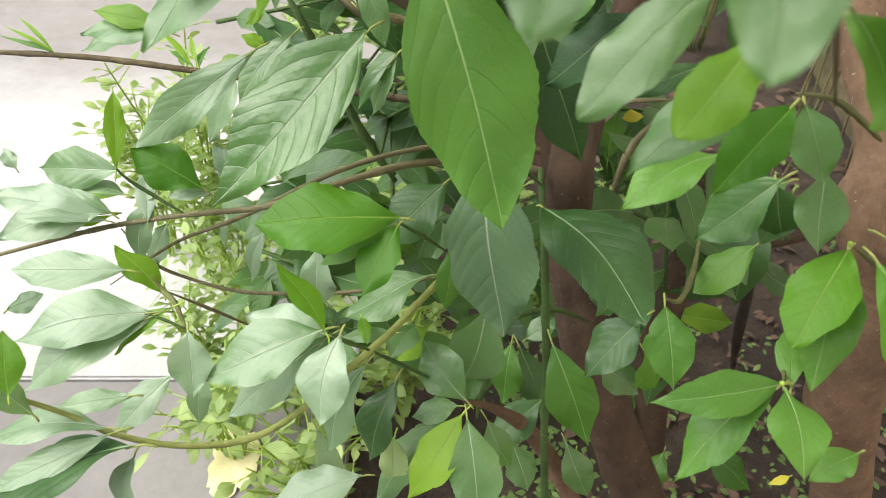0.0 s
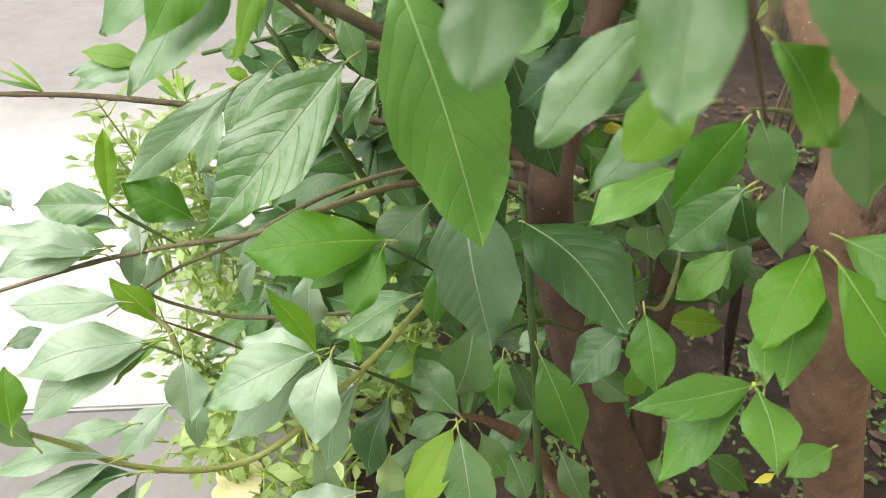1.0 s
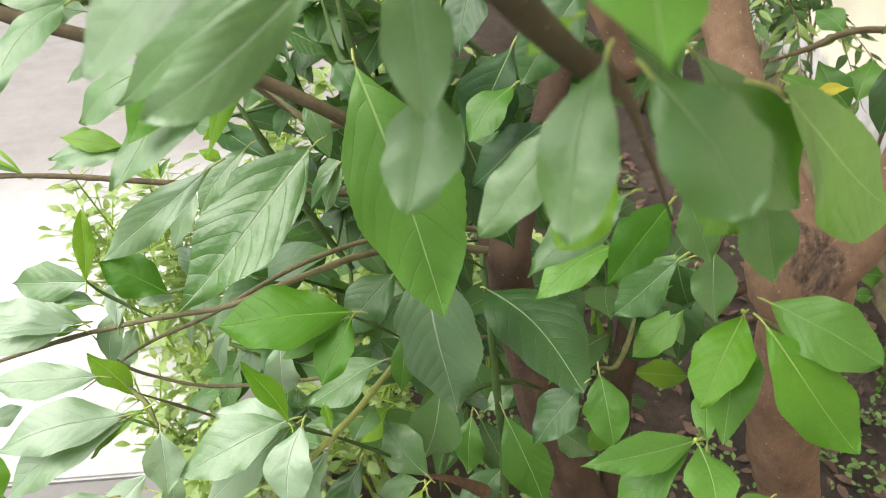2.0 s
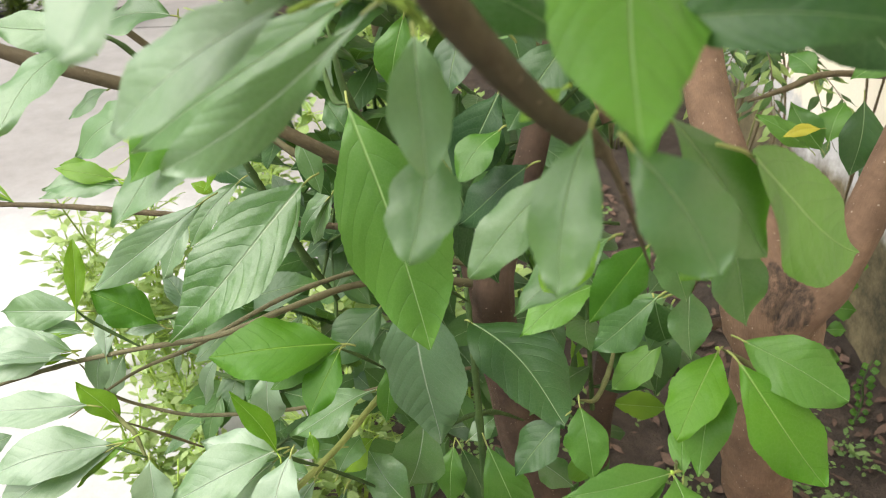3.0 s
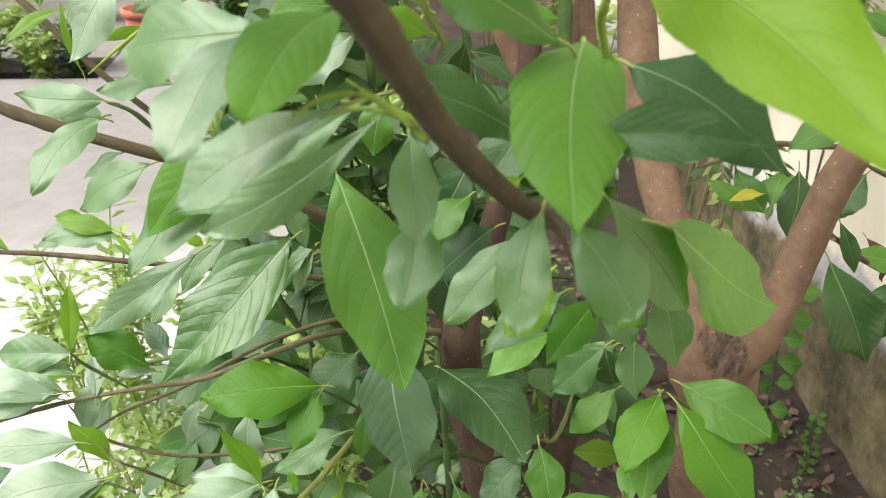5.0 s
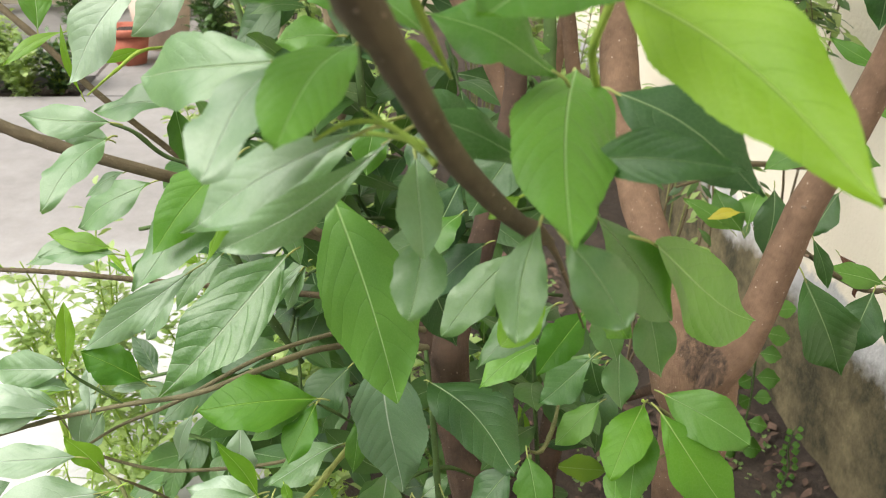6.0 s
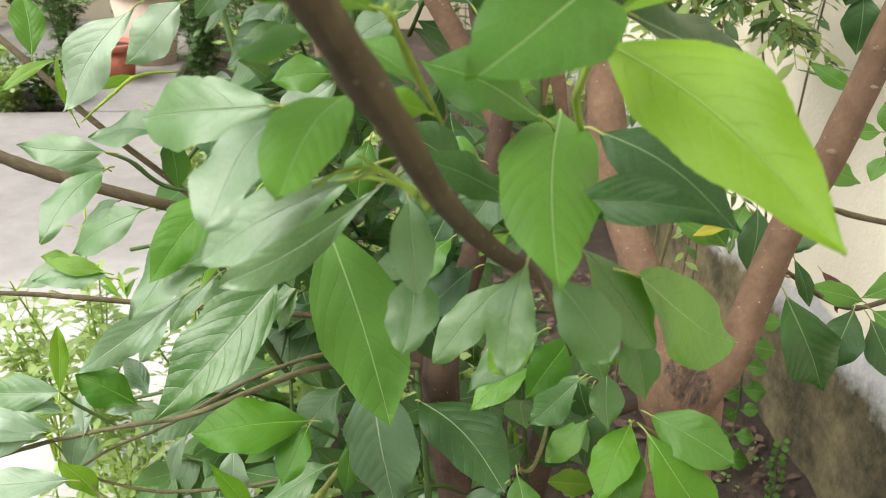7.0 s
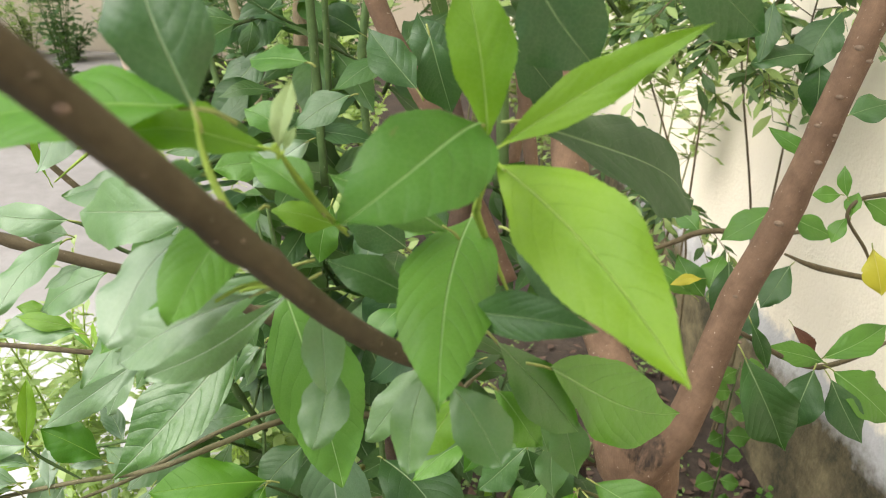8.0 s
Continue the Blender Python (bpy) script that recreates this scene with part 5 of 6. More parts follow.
leaf(b, 'young', (-0.309, 0.608, 0.958), (-0.361, 0.606, 0.955), 0.008, (-0.018, -0.590, 0.807), 0.15, 0.08)
b = limb(tree, 'twig', 'greenbark', [(-0.217, 0.461, 0.923, 0.0026), (-0.234, 0.491, 0.927, 0.0025), (-0.251, 0.512, 0.921, 0.0025), (-0.261, 0.520, 0.931, 0.0023)])
leaf(b, 'skylit', (-0.277, 0.509, 0.949), (-0.384, 0.518, 0.944), 0.037, (-0.077, -0.418, 0.905), 0.15, 0.08)
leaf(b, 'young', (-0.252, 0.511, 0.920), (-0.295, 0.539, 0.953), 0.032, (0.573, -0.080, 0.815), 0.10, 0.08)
leaf(b, 'skylit', (-0.190, 0.406, 0.981), (-0.186, 0.373, 0.942), 0.032, (0.136, -0.752, 0.645), 0.25, 0.08)
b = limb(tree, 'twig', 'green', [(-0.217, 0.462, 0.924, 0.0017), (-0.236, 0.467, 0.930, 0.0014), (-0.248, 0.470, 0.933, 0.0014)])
leaf(b, 'skylit', (-0.245, 0.471, 0.935), (-0.370, 0.459, 0.914), 0.050, (-0.107, -0.446, 0.888), 0.20, 0.08)
leaf(b, 'skylit', (-0.247, 0.469, 0.932), (-0.369, 0.441, 0.868), 0.050, (-0.322, -0.476, 0.818), 0.15, 0.08)
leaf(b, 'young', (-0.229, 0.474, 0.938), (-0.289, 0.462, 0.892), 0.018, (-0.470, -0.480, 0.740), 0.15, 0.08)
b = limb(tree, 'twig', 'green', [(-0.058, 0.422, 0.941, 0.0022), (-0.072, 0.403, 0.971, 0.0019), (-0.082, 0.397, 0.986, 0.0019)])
leaf(b, 'skylit', (-0.088, 0.399, 0.988), (-0.181, 0.382, 0.953), 0.047, (-0.248, -0.453, 0.857), 0.18, 0.08)
leaf(b, 'skylit', (-0.086, 0.410, 0.971), (-0.154, 0.427, 0.976), 0.036, (-0.035, -0.395, 0.918), 0.15, 0.08)
leaf(b, 'skylit', (-0.091, 0.415, 0.961), (-0.176, 0.395, 0.891), 0.036, (-0.336, -0.717, 0.610), 0.15, 0.08)
leaf(b, 'skylit', (-0.071, 0.376, 1.008), (-0.085, 0.329, 0.967), 0.039, (-0.270, -0.580, 0.768), 0.20, 0.08)
leaf(b, 'young', (-0.085, 0.397, 0.986), (-0.122, 0.431, 1.027), 0.025, (0.663, -0.157, 0.732), 0.20, 0.08)
b = limb(tree, 'twig', 'green', [(0.003, 0.520, 0.961, 0.0020), (-0.018, 0.490, 1.004, 0.0018), (-0.034, 0.465, 1.036, 0.0015)])
leaf(b, 'fresh', (-0.032, 0.463, 1.042), (-0.143, 0.462, 1.040), 0.058, (-0.008, -0.483, 0.876), 0.25, 0.10)
leaf(b, 'fresh', (-0.033, 0.460, 1.038), (-0.060, 0.418, 1.005), 0.035, (-0.296, -0.458, 0.838), 0.15, 0.08)
leaf(b, 'mature', (-0.037, 0.472, 1.029), (-0.097, 0.460, 0.999), 0.028, (-0.295, -0.510, 0.808), 0.15, 0.08)
leaf(b, 'shaded', (0.003, 0.567, 1.002), (-0.055, 0.539, 0.954), 0.050, (-0.356, -0.564, 0.745), 0.10, 0.08)
b = limb(tree, 'twig', 'green', [(0.092, 0.589, 0.982, 0.0021), (0.067, 0.566, 1.016, 0.0020), (0.036, 0.516, 1.050, 0.0016)])
leaf(b, 'blue', (0.032, 0.500, 1.062), (0.050, 0.456, 0.917), 0.078, (-0.327, -0.916, 0.235), 0.22, 0.08, (0.45, 0.9, 0.95))
leaf(b, 'mature', (0.008, 0.509, 0.980), (0.000, 0.486, 0.921), 0.023, (-0.310, -0.871, 0.382), 0.15, 0.08)
b = limb(tree, 'twig', 'deadwood', [(0.544, 1.060, 0.563, 0.0049), (0.548, 1.051, 0.506, 0.0070), (0.554, 1.036, 0.425, 0.0103), (0.566, 1.038, 0.303, 0.0098), (0.585, 1.049, 0.192, 0.0080)])
leaf(b, 'mature', (0.473, 0.838, 0.221), (0.554, 0.793, 0.167), 0.062, (0.223, -0.557, 0.800), 0.15, 0.08)
b = limb(tree, 'branch', 'shadebark', [(0.371, 0.897, 0.649, 0.0068), (0.440, 0.923, 0.633, 0.0083), (0.527, 0.942, 0.625, 0.0085), (0.621, 0.981, 0.625, 0.0087), (0.603, 0.874, 0.730, 0.0077)])
b = limb(tree, 'branch', 'limbbark', [(0.018, 1.280, 1.043, 0.0130), (-0.005, 1.380, 1.248, 0.0141), (-0.007, 1.464, 1.425, 0.0141)])
leaf(b, 'shaded', (-0.027, 1.127, 1.415), (-0.088, 1.097, 1.329), 0.068, (-0.141, -0.899, 0.414), 0.15, 0.08)
leaf(b, 'skylit', (0.011, 0.830, 1.273), (-0.062, 0.816, 1.217), 0.058, (-0.335, -0.716, 0.612), 0.15, 0.08)
b = limb(tree, 'branch', 'bark', [(-0.080, 1.485, 0.967, 0.0086), (-0.113, 1.589, 1.177, 0.0092), (-0.175, 1.698, 1.386, 0.0092)])
leaf(b, 'shaded', (-0.048, 0.970, 1.312), (-0.136, 0.961, 1.261), 0.063, (-0.262, -0.768, 0.584), 0.15, 0.08)
leaf(b, 'shaded', (-0.125, 1.219, 1.337), (-0.218, 1.253, 1.375), 0.065, (-0.008, -0.757, 0.654), 0.15, 0.08)
b = limb(tree, 'branch', 'green', [(-0.131, 1.412, 1.031, 0.0058), (-0.179, 1.493, 1.186, 0.0064), (-0.238, 1.601, 1.393, 0.0064)])
leaf(b, 'shaded', (-0.061, 1.198, 1.315), (-0.127, 1.167, 1.226), 0.071, (-0.399, -0.733, 0.551), 0.15, 0.08)
b = limb(tree, 'branch', 'green', [(0.132, 1.358, 1.013, 0.0081), (0.114, 1.464, 1.232, 0.0087), (0.134, 1.545, 1.412, 0.0087)])
leaf(b, 'shaded', (0.092, 1.083, 1.366), (0.024, 1.108, 1.394), 0.048, (-0.177, -0.909, 0.378), 0.15, 0.08)
b = limb(tree, 'branch', 'bark', [(0.341, 1.054, 1.156, 0.0104), (0.372, 1.121, 1.311, 0.0113), (0.342, 1.198, 1.463, 0.0113)])

# ---- leaves deeper in the crown ----
def scatter_leaf(store, at, along, up, length, width, rng, nu=8, nv=2):
    v, f, u = blade(length, width, rng.uniform(0.05, 0.3), rng.uniform(0.0, 0.15), rng, nu, nv, 0.0)
    x = Vector(along).normalized()
    z = Vector(up)
    z = (z - x * z.dot(x))
    z = z.normalized() if z.length > 1e-3 else x.orthogonal().normalized()
    m = Matrix((x, z.cross(x), z)).transposed()
    k = len(store[0])
    store[0].extend([m @ Vector(q) + Vector(at) for q in v])
    store[1].extend([tuple(i + k for i in q) for q in f])
    store[2].extend(u)


def add_tube(store, points, sides=5, steps=3):
    v, f, u = tube(points, sides, 0.0, None, steps)
    k = len(store[0])
    store[0].extend(v)
    store[1].extend([tuple(i + k for i in q) for q in f])
    store[2].extend(u)


rc = random.Random(5)
crown, shoots = ([], [], []), ([], [], [])
# stretches of the crown behind the near leaves, then one overhead: centre, half sizes, number of shoots
for (cx, cy, cz), (hx, hy, hz), count in (
    ((0.10, 0.95, 0.75), (0.28, 0.22, 0.32), 46),
    ((0.05, 1.00, 1.25), (0.24, 0.2, 0.24), 26),
    ((-0.12, 0.92, 0.60), (0.18, 0.12, 0.22), 12),
    ((0.10, 1.05, 1.72), (0.40, 0.3, 0.22), 40),
    ((0.12, 0.82, 1.18), (0.20, 0.10, 0.20), 30),
    # unseen overhead stretch, added to shade the leaves below it
    ((0.25, 0.35, 2.15), (0.65, 0.65, 0.2), 110),
):
    for _ in range(count):
        c = Vector((cx + rc.uniform(-hx, hx), cy + rc.uniform(-hy, hy), cz + rc.uniform(-hz, hz)))
        if cz < 2 and (c - Vector((0.0, -0.05, 1.45))).length < 0.95:
            continue
        d = Vector((rc.uniform(-1, 1), rc.uniform(-1, 0.4), rc.uniform(-0.2, 0.9))).normalized()
        n = rc.randint(4, 6)
        s = rc.uniform(0.10, 0.2)
        add_tube(shoots, [(*(c - d * s), 0.0035), (*(c - d * s * 0.5), 0.003), (*c, 0.002)])
        for k in range(n):
            a = c - d * s * k / n
            w = (d * 0.4 + Vector((rc.uniform(-1, 1), rc.uniform(-1, 1), rc.uniform(-0.9, 0.3)))).normalized()
            ln = rc.uniform(0.07, 0.14)
            scatter_leaf(crown, a, w, (rc.uniform(-0.4, 0.4), rc.uniform(-0.8, 0), 1), ln, ln * rc.uniform(0.36, 0.46), rc)
inner = mesh_object("inner_twig", [Vector(q) - HOME for q in shoots[0]], shoots[1], BARK["green"], tree, "thin green shoots deep in the crown", shoots[2])
tagged(inner, kind="stuff")
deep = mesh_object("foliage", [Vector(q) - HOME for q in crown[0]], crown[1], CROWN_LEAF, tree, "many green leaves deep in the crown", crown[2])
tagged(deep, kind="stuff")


# ---- ground, pavement, walls ----
def grid_sheet(name, x0, x1, y0, y1, nx, ny, height, material, label, kind="structure"):
    verts, faces = [], []
    for j in range(ny + 1):
        for i in range(nx + 1):
            x, y = x0 + (x1 - x0) * i / nx, y0 + (y1 - y0) * j / ny
            verts.append((x, y, height(x, y)))
    for j in range(ny):
        for i in range(nx):
            a = j * (nx + 1) + i
            faces.append((a, a + 1, a + nx + 2, a + nx + 1))
    return tagged(mesh_object(name, verts, faces, material), label, name, "", kind)


def earth(x, y):
    near = max(0.0, 1 - max(0.0, abs(x - 0.5) - 1.5)) * max(0.0, 1 - max(0.0, abs(y - 1.5) - 2.5))
    return near * (0.022 * noise.noise(Vector((x * 5, y * 5, 0))) + 0.012 * noise.noise(Vector((x * 17, y * 17, 3)))) - 0.005


bed = grid_sheet("ground", -1.2, 1.8, -1.2, 4.8, 120, 200, earth, SOIL, "bare brown soil scattered with leaf litter", "structure")
outer = [(-60, -60), (60, -60), (60, 60), (-60, 60)]
inner_ring = [(-1.2, -1.2), (1.8, -1.2), (1.8, 4.8), (-1.2, 4.8)]
rim = mesh_object("earth", [(x, y, -0.03) for x, y in outer] + [(x, y, -0.03) for x, y in inner_ring], [(0, 1, 5, 4), (1, 2, 6, 5), (2, 3, 7, 6), (3, 0, 4, 7)], SOIL, None, "", None, False)
tagged(rim, "open brown earth around the bed", "ground", "", "structure")


def box(bm, x0, x1, y0, y1, z0, z1, bevel=0.0):
    r = bmesh.ops.create_cube(bm, size=1.0, matrix=Matrix.Translation(((x0 + x1) / 2, (y0 + y1) / 2, (z0 + z1) / 2)) @ Matrix.Diagonal((x1 - x0, y1 - y0, z1 - z0, 1)))
    if bevel:
        edges = list({e for v in r["verts"] for e in v.link_edges})
        bmesh.ops.bevel(bm, geom=edges, offset=bevel, segments=2, affect="EDGES")


pavement = tagged(new("pavement"), "pale sunlit concrete pavement beside the bed", "pavement", "", "structure")
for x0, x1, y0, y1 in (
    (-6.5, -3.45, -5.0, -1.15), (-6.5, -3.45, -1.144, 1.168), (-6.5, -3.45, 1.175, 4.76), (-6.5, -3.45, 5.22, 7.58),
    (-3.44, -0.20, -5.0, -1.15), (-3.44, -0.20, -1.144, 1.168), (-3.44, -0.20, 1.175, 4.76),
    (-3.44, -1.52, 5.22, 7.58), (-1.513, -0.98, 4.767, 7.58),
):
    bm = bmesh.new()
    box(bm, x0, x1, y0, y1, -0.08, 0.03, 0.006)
    # nearer slabs get the shade-coloured concrete, the rest the painted sunlit stretch
    part("slab", bm, SHADED_CONCRETE if y1 < 1.17 else CONCRETE, pavement)

wall = tagged(new("wall_east"), "cream painted house wall, flaking and mossy at the foot", "wall", "", "structure")
bm = bmesh.new()
# upper part is unseen; height set to keep sky light off the right side
box(bm, 0.0, 0.25, -6.0, 9.0, -0.1, 6.2)
part("wall_body", bm, WALL, wall)
wall.matrix_world = pose(1.22, 0.0, 0.0, 0, 0, -4.0)

back = tagged(new("wall_north"), "ochre garden wall beyond the pavement", "wall", "", "structure")
bm = bmesh.new()
box(bm, -9.0, 4.0, 7.6, 7.8, -0.1, 2.4)
part("wall_body", bm, FAR_WALL, back)
side = tagged(new("wall_west"), "ochre garden wall along the pavement", "wall", "", "structure")
bm = bmesh.new()
box(bm, -9.0, -8.8, -8.0, 7.6, -0.1, 2.0)
part("wall_body", bm, FAR_WALL, side)


# ---- small-leaved plants ----
def shrub(name, label, at, height, spread, count, leaf_len, material, seed, stems=7, skin="green", droop=0.3, low=0.25, reach=0.055):
    r = random.Random(seed)
    thing = tagged(new(name), label, "shrub")
    thing.location = at
    st, lf = ([], [], []), ([], [], [])
    for k in range(stems):
        a = r.uniform(0, 6.28)
        out = Vector((math.cos(a), math.sin(a), 0)) * spread * r.uniform(0.3, 1.0)
        top = out + Vector((0, 0, height * r.uniform(0.65, 1.0)))
        mid = out * 0.35 + Vector((r.uniform(-1, 1) * 0.03, r.uniform(-1, 1) * 0.03, top.z * 0.55))
        line = [(0.02 * math.cos(a), 0.02 * math.sin(a), -0.02, 0.004), (*mid, 0.003), (*top, 0.0015)]
        add_tube(st, line, 5, 5)
        path = smooth_path(line, 12)
        for _ in range(count // stems):
            p = path[int(len(path) * r.uniform(low, 1.0) ** 0.8) - 1]
            b = r.uniform(0, 6.28)
            w = Vector((math.cos(b), math.sin(b), r.uniform(-droop, 0.7)))
            off = w * r.uniform(0.0, reach) * (1 if r.random() < 0.7 else 0)
            ln = leaf_len * r.uniform(0.6, 1.25)
            q = Vector(p[:3]) + off
            if off.length > 0.025:
                add_tube(st, [(*p[:3], 0.0012), (*q, 0.0008)], 4, 1)
            scatter_leaf(lf, q, w, (r.uniform(-0.5, 0.5), r.uniform(-0.5, 0.5), 1), ln, ln * r.uniform(0.4, 0.55), r, 4, 1)
    mesh_object("stem", st[0], st[1], BARK[skin], thing, "", st[2])
    tagged(mesh_object("foliage", lf[0], lf[1], material, thing, "", lf[2]), kind="stuff")
    return thing


def airy_bush(at, stems, twigs, leaf_len, seed, share):
    """Thin stems with arching side twigs; lance-shaped leaves hang along them by turns."""
    r = random.Random(seed)
    thing = tagged(new("wall_bush"), "airy bush with drooping pointed yellow-green leaves by the wall", "shrub", "bushes by the wall")
    thing.location = at
    wood, light, dark = ([], [], []), ([], [], []), ([], [], [])
    lines = []
    for top in stems:
        top = Vector(top)
        line = [(r.uniform(-0.03, 0.03), r.uniform(-0.03, 0.03), -0.02, 0.0045), (top.x * 0.25 + r.uniform(-0.05, 0.05), top.y * 0.25, top.z * 0.45, 0.0035), (top.x * 0.7 + r.uniform(-0.05, 0.05), top.y * 0.7, top.z * 0.85, 0.0025), (*top, 0.0012)]
        add_tube(wood, line, 6, 8)
        lines.append(smooth_path(line, 16))
    for _ in range(twigs):
        path = r.choice(lines)
        p = Vector(path[int(len(path) * r.uniform(0.66, 0.99))][:3])
        a = r.uniform(2.2, 5.6)
        ln = r.uniform(0.12, 0.36)
        d = Vector((math.cos(a), math.sin(a), r.uniform(-0.1, 0.5)))
        q1, q2 = p + d * ln * 0.5, p + d * ln + Vector((0, 0, -ln * r.uniform(0.25, 0.6)))
        line = [(*p, 0.0015), (*q1, 0.0012), (*q2, 0.0007)]
        add_tube(wood, line, 5, 5)
        side = d.cross(Vector((0, 0, 1))).normalized()
        run = smooth_path(line, 11)
        for k, at_k in enumerate(run[2:]):
            way = (Vector((0, 0, -r.uniform(0.1, 0.9))) + d * r.uniform(0.2, 0.9) + side * (1 if k % 2 else -1) * r.uniform(0.4, 1.1)).normalized()
            size = leaf_len * r.uniform(0.65, 1.2)
            # each leaf gets the lit or the shade-darkened green at random
            store = light if r.random() < share else dark
            scatter_leaf(store, at_k[:3], way, (r.uniform(-0.6, 0.6), r.uniform(-0.6, 0.2), 1), size, size * r.uniform(0.28, 0.40), r, 6, 2)
    mesh_object("stem", wood[0], wood[1], BARK["limbbark"], thing, "", wood[2])
    tagged(mesh_object("foliage", light[0], light[1], SMALL_LIGHT, thing, "bright yellow-green leaves", light[2]), kind="stuff")
    tagged(mesh_object("foliage", dark[0], dark[1], SMALL_DARK, thing, "dark green leaves, shade put into their colour", dark[2]), kind="stuff")
    return thing


airy_bush((1.26, 1.70, 0.0), ((-0.30, -0.14, 1.42), (-0.08, -0.12, 1.50)), 46, 0.060, 61, 0.42)
airy_bush((1.24, 2.05, 0.0), ((-0.42, -0.17, 1.38), (-0.16, -0.10, 1.55)), 40, 0.060, 62, 0.85)
airy_bush((0.84, 1.62, 0.0), ((-0.03, -0.03, 1.00), (0.07, -0.02, 0.92)), 12, 0.050, 64, 0.35)

LIGHT = "low shrub with small pale green leaves on thin stems"
for i, (x, y, h, s, n, ln) in enumerate((
    (-0.58, 1.50, 0.80, 0.2, 520, 0.036), (-0.72, 1.62, 0.55, 0.16, 300, 0.036), (-0.44, 0.98, 0.34, 0.16, 130, 0.04), (-0.24, 0.86, 0.36, 0.18, 130, 0.045), (-0.52, 1.18, 0.32, 0.14, 220, 0.032),
    (-0.46, 1.33, 0.45, 0.2, 420, 0.034), (-0.36, 1.70, 0.75, 0.25, 640, 0.036), (-0.12, 1.45, 0.65, 0.25, 700, 0.042), (0.05, 1.85, 0.85, 0.3, 760, 0.045),
    (-0.40, 2.30, 0.9, 0.3, 600, 0.042), (-0.30, 1.05, 0.35, 0.2, 380, 0.034), (0.05, 2.6, 1.1, 0.4, 700, 0.05), (-0.10, 1.10, 0.40, 0.2, 420, 0.036), (0.22, 1.45, 0.5, 0.22, 420, 0.045),
)):
    tagged(shrub("small_shrub", LIGHT, (x, y, 0), h, s, n, ln, SMALL_LIGHT, 40 + i, 9, "young"), group="low shrubs in the bed")
for i, (x, y, h, s, n, ln, m) in enumerate(((1.0, 2.9, 1.5, 0.4, 900, 0.05, SMALL_LIGHT), (0.75, 3.6, 1.8, 0.5, 900, 0.06, SMALL_DARK), (1.22, 2.3, 1.7, 0.2, 420, 0.05, SMALL_LIGHT))):
    tagged(shrub("wall_bush", "airy bush with pointed yellow-green and dark leaves by the wall", (x, y, 0), h, s, n, ln, m, 63 + i, 12 if i < 2 else 3, "greenbark", 0.5, 0.5, 0.055 if i < 2 else 0.12), group="bushes by the wall")
for i, (x, y, h, s, n) in enumerate(((-0.3, 4.3, 2.0, 0.7, 900), (0.3, 4.9, 2.4, 0.8, 900), (0.0, 3.4, 1.5, 0.5, 700), (-1.9, 6.3, 1.5, 0.7, 700), (-2.9, 6.5, 1.3, 0.7, 600), (-0.9, 6.2, 1.7, 0.6, 700))):
    tagged(shrub("tall_shrub", "tall leafy green shrub at the end of the bed", (x, y, 0), h, s, n, 0.08, SMALL_LIGHT if i == 2 else CROWN_LEAF, 70 + i, 12, "green", 0.3, 0.06), group="tall shrubs at the end")
for i, (x, y, h, sp) in enumerate(((-0.72, 5.05, 1.15, 0.3), (-0.45, 5.5, 1.4, 0.35), (-0.78, 6.3, 1.3, 0.35))):
    tagged(shrub("tall_shrub", "tall leafy green shrub at the end of the bed", (x, y, -0.03), h, sp, 700, 0.075, (SMALL_DARK, CROWN_LEAF, SMALL_LIGHT)[i], 130 + i, 9, "green", 0.5, 0.06, 0.09), group="tall shrubs at the end")
for i in range(14):
    tagged(shrub("border_plant", "bushy border plant with yellow-green leaves beyond the pavement", (-3.9 + i * 0.17, 4.88 + 0.12 * (i % 3), 0), 0.30 + 0.07 * (i % 3), 0.22, 620, 0.055, SMALL_DARK if i % 4 == 1 else SMALL_LIGHT, 80 + i, 14, "young", 0.3, 0.05), group="border plants")
for i in range(9):
    tagged(shrub("border_plant", "leafy green border plant in front of the garden wall", (-4.6 + i * 0.42, 7.15 + 0.2 * (i % 2), 0.03), 0.35 + 0.1 * (i % 3), 0.3, 420, 0.06, SMALL_LIGHT if i % 2 else SMALL_DARK, 110 + i, 12, "green", 0.3, 0.05), group="border plants")


# ---- pots beyond the pavement ----
def lathe(profile, sides=28):
    bm = bmesh.new()
    rings = [[bm.verts.new((r * math.cos(2 * math.pi * k / sides), r * math.sin(2 * math.pi * k / sides), z)) for k in range(sides)] for r, z in profile]
    for a, b in zip(rings, rings[1:]):
        for k in range(sides):
            f = bm.faces.new((a[k], a[(k + 1) % sides], b[(k + 1) % sides], b[k]))
            f.smooth = True
    bm.faces.new(rings[0][::-1])
    bm.faces.new(rings[-1])
    return bm


def flower_pot(at, r, h, mat, label):
    pot = tagged(new("flower_pot"), label, "pot")
    pot.location = at
    part("body", lathe([(r * 0.68, 0), (r * 0.95, h * 0.8), (r * 0.93, h * 0.8), (r * 0.9, h * 0.82)]), mat, pot)
    part("rim", lathe([(r * 0.97, h * 0.8), (r * 1.06, h * 0.82), (r * 1.06, h * 0.98), (r * 1.0, h), (r * 0.9, h), (r * 0.88, h * 0.9)]), mat, pot)
    part("potting_soil", lathe([(r * 0.86, h * 0.88), (r * 0.5, h * 0.93), (0.02, h * 0.94)]), SOIL, pot)
    return pot


flower_pot((-1.36, 5.56, 0.03), 0.15, 0.25, TERRACOTTA, "red terracotta flower pot standing beyond the pavement")
flower_pot((-1.22, 6.05, 0.03), 0.26, 0.62, CREAM_CLAY, "large cream clay pot standing behind a red pot")


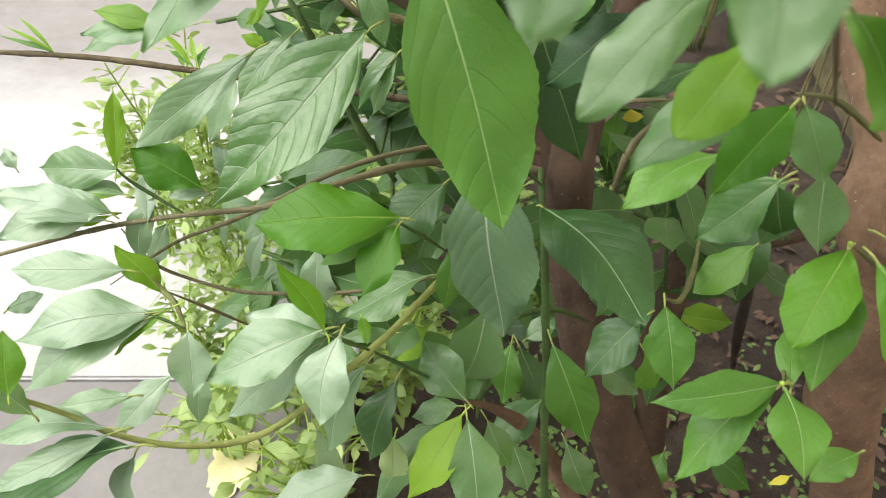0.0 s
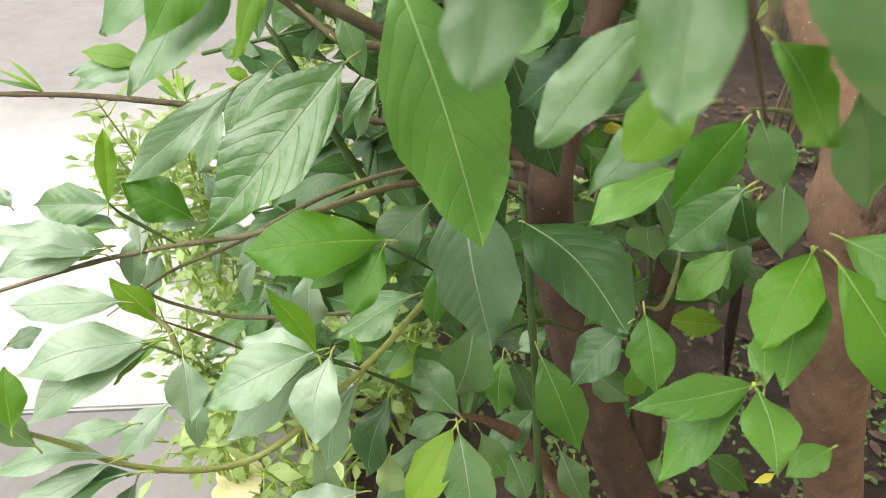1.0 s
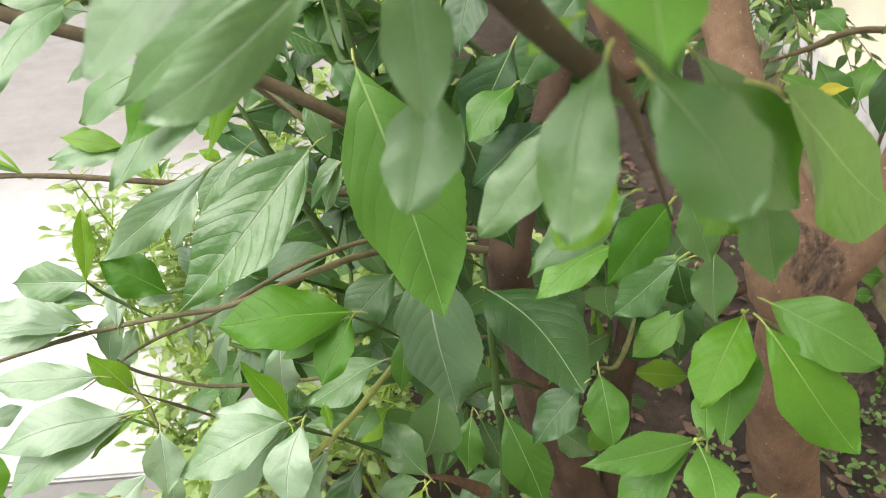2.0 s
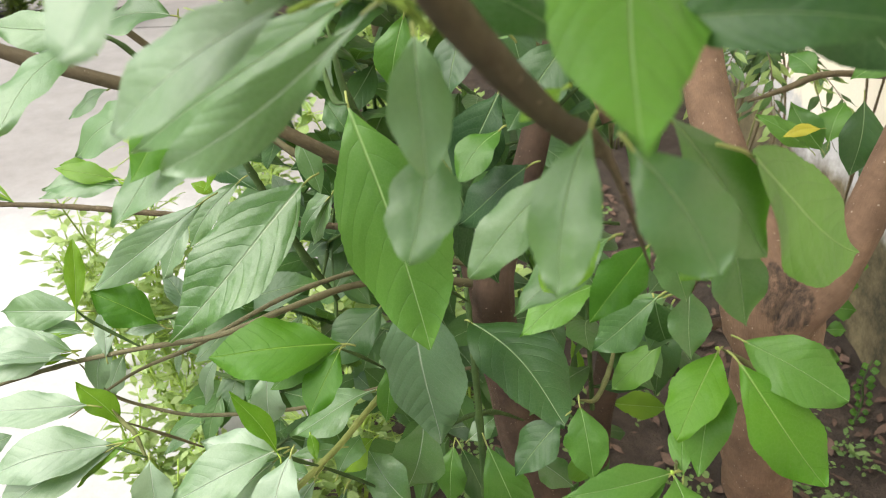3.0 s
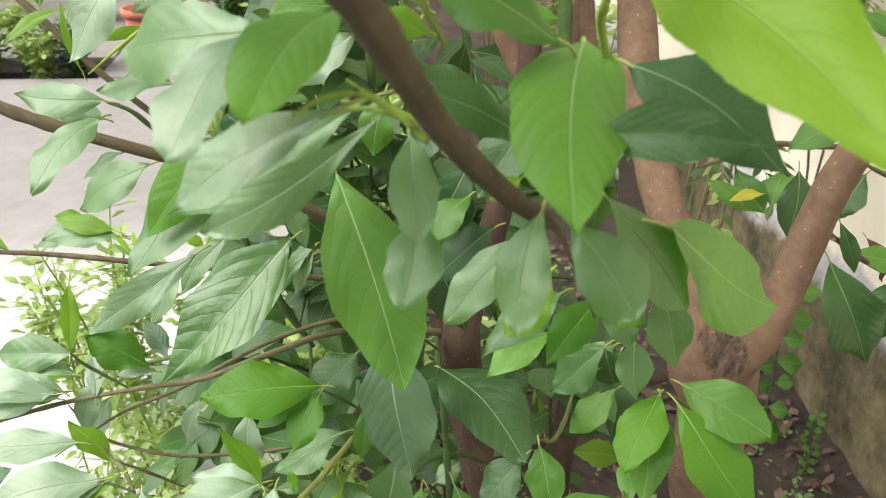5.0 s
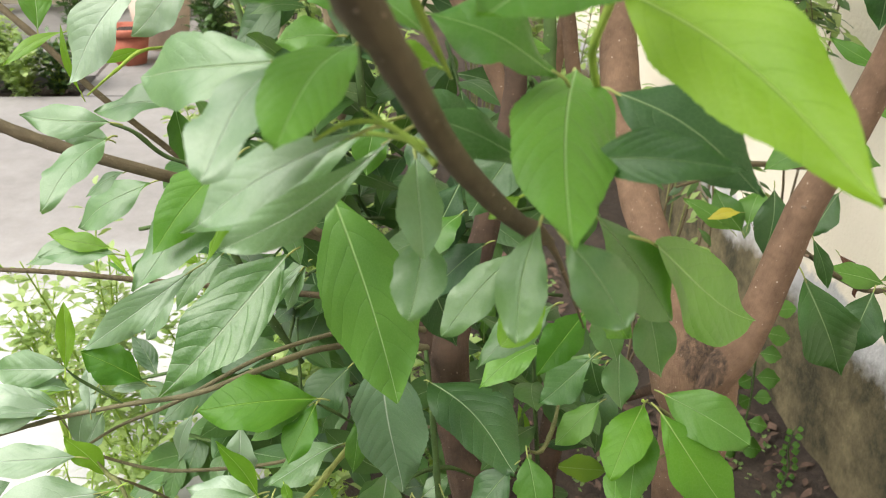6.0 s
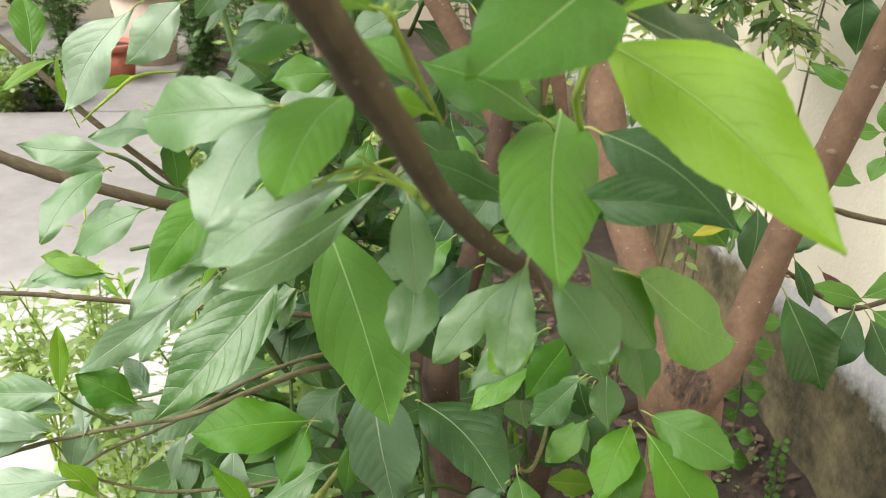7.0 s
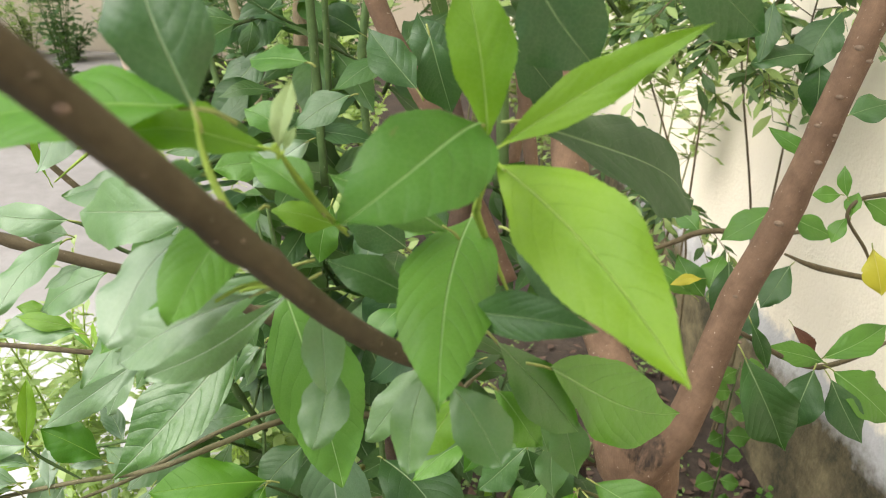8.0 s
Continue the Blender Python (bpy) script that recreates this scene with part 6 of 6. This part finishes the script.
# ---- creeper, weeds and litter by the wall ----
def creeper(at, height, seed, size, pairs, label):
    r = random.Random(seed)
    thing = tagged(new("creeper"), label, "creeper")
    thing.location = at
    line = [(0, 0, 0, 0.003), (0.012, 0.01, height * 0.35, 0.0028), (-0.006, 0.012, height * 0.7, 0.0024), (0.004, 0.02, height, 0.0012)]
    v, f, u = tube(line, 6, 0.1, r, 6)
    mesh_object("stem", v, f, BARK["green"], thing, "", u)
    path = smooth_path(line, 20)
    for k in range(pairs):
        p = Vector(path[int((k + 0.7) / pairs * (len(path) - 1))][:3])
        for sgn in (1, -1):
            ln = size * r.uniform(0.75, 1.1)
            bv, bf, bu = blade(ln, ln * 0.85, 0.1, 0.05, r, 10, 3, 0.06)
            ob = mesh_object("leaf", bv, bf, LEAF["mature"], thing, "", bu)
            x = Vector((sgn, r.uniform(-0.5, -0.1), r.uniform(-0.25, 0.2))).normalized()
            z = Vector((0, -0.75, 0.65))
            z = (z - x * z.dot(x)).normalized()
            ob.matrix_local = Matrix.Translation(p + x * 0.006) @ Matrix((x, z.cross(x), z)).transposed().to_4x4()
    return thing


creeper((1.09, 1.40, 0.0), 0.50, 3, 0.064, 7, "upright creeper with paired rounded green leaves in the soil")
creeper((1.16, 1.27, 0.0), 0.20, 4, 0.022, 8, "small upright weed with tiny rounded leaves")
rl = random.Random(9)
litter = ([], [], [])
for _ in range(900):
    x, y = rl.uniform(0.2, 1.28), rl.uniform(0.75, 2.6)
    a = rl.uniform(0, 6.28)
    ln = rl.uniform(0.015, 0.06)
    scatter_leaf(litter, (x, y, earth(x, y) + rl.uniform(0.004, 0.02)), (math.cos(a), math.sin(a), rl.uniform(-0.1, 0.25)), (rl.uniform(-0.5, 0.5), rl.uniform(-0.5, 0.5), 1), ln, ln * rl.uniform(0.3, 0.5), rl, 6, 2)
tagged(mesh_object("leaf_litter", litter[0], litter[1], LITTER, None, "", litter[2]), "dry brown curled leaves lying on the soil", "litter", "", "stuff")
weeds = ([], [], [])
for _ in range(190):
    x, y = 0.15 + 1.1 * rl.random() ** 2.2, 0.75 + 1.6 * rl.random() ** 1.6
    for _ in range(14):
        a = rl.uniform(0, 6.28)
        ln = rl.uniform(0.01, 0.024)
        o = Vector((rl.gauss(0, 0.03), rl.gauss(0, 0.03), rl.uniform(0.01, 0.09)))
        scatter_leaf(weeds, Vector((x, y, earth(x, y))) + o, (math.cos(a), math.sin(a), rl.uniform(-0.2, 0.6)), (0, -0.3, 1), ln, ln * 0.55, rl, 4, 1)
tagged(mesh_object("weeds", weeds[0], weeds[1], WEED, None, "", weeds[2]), "low green weeds sprouting from the soil", "weeds", "", "stuff")


# ---- a fallen pale leaf on the pavement ----
rf = random.Random(21)
lobes = []
for k in range(48):
    a = 2 * math.pi * k / 48
    r = 0.052 * (0.80 + 0.20 * abs(math.cos(1.5 * a)) ** 0.6) * rf.uniform(0.92, 1.06)
    lobes.append((r * math.cos(a), 1.9 * r * math.sin(a), 0.006 + 0.010 * abs(math.sin(2.5 * a)) * rf.uniform(0.4, 1.0)))
fallen = mesh_object("fallen_leaf", [(0, 0, 0.004)] + lobes, [(0, 1 + k, 1 + (k + 1) % 48) for k in range(48)], PAPER)
fallen.location = (-0.43, 0.95, 0.028)
tagged(fallen, "dry pale yellow lobed leaf fallen on the pavement", "leaf")
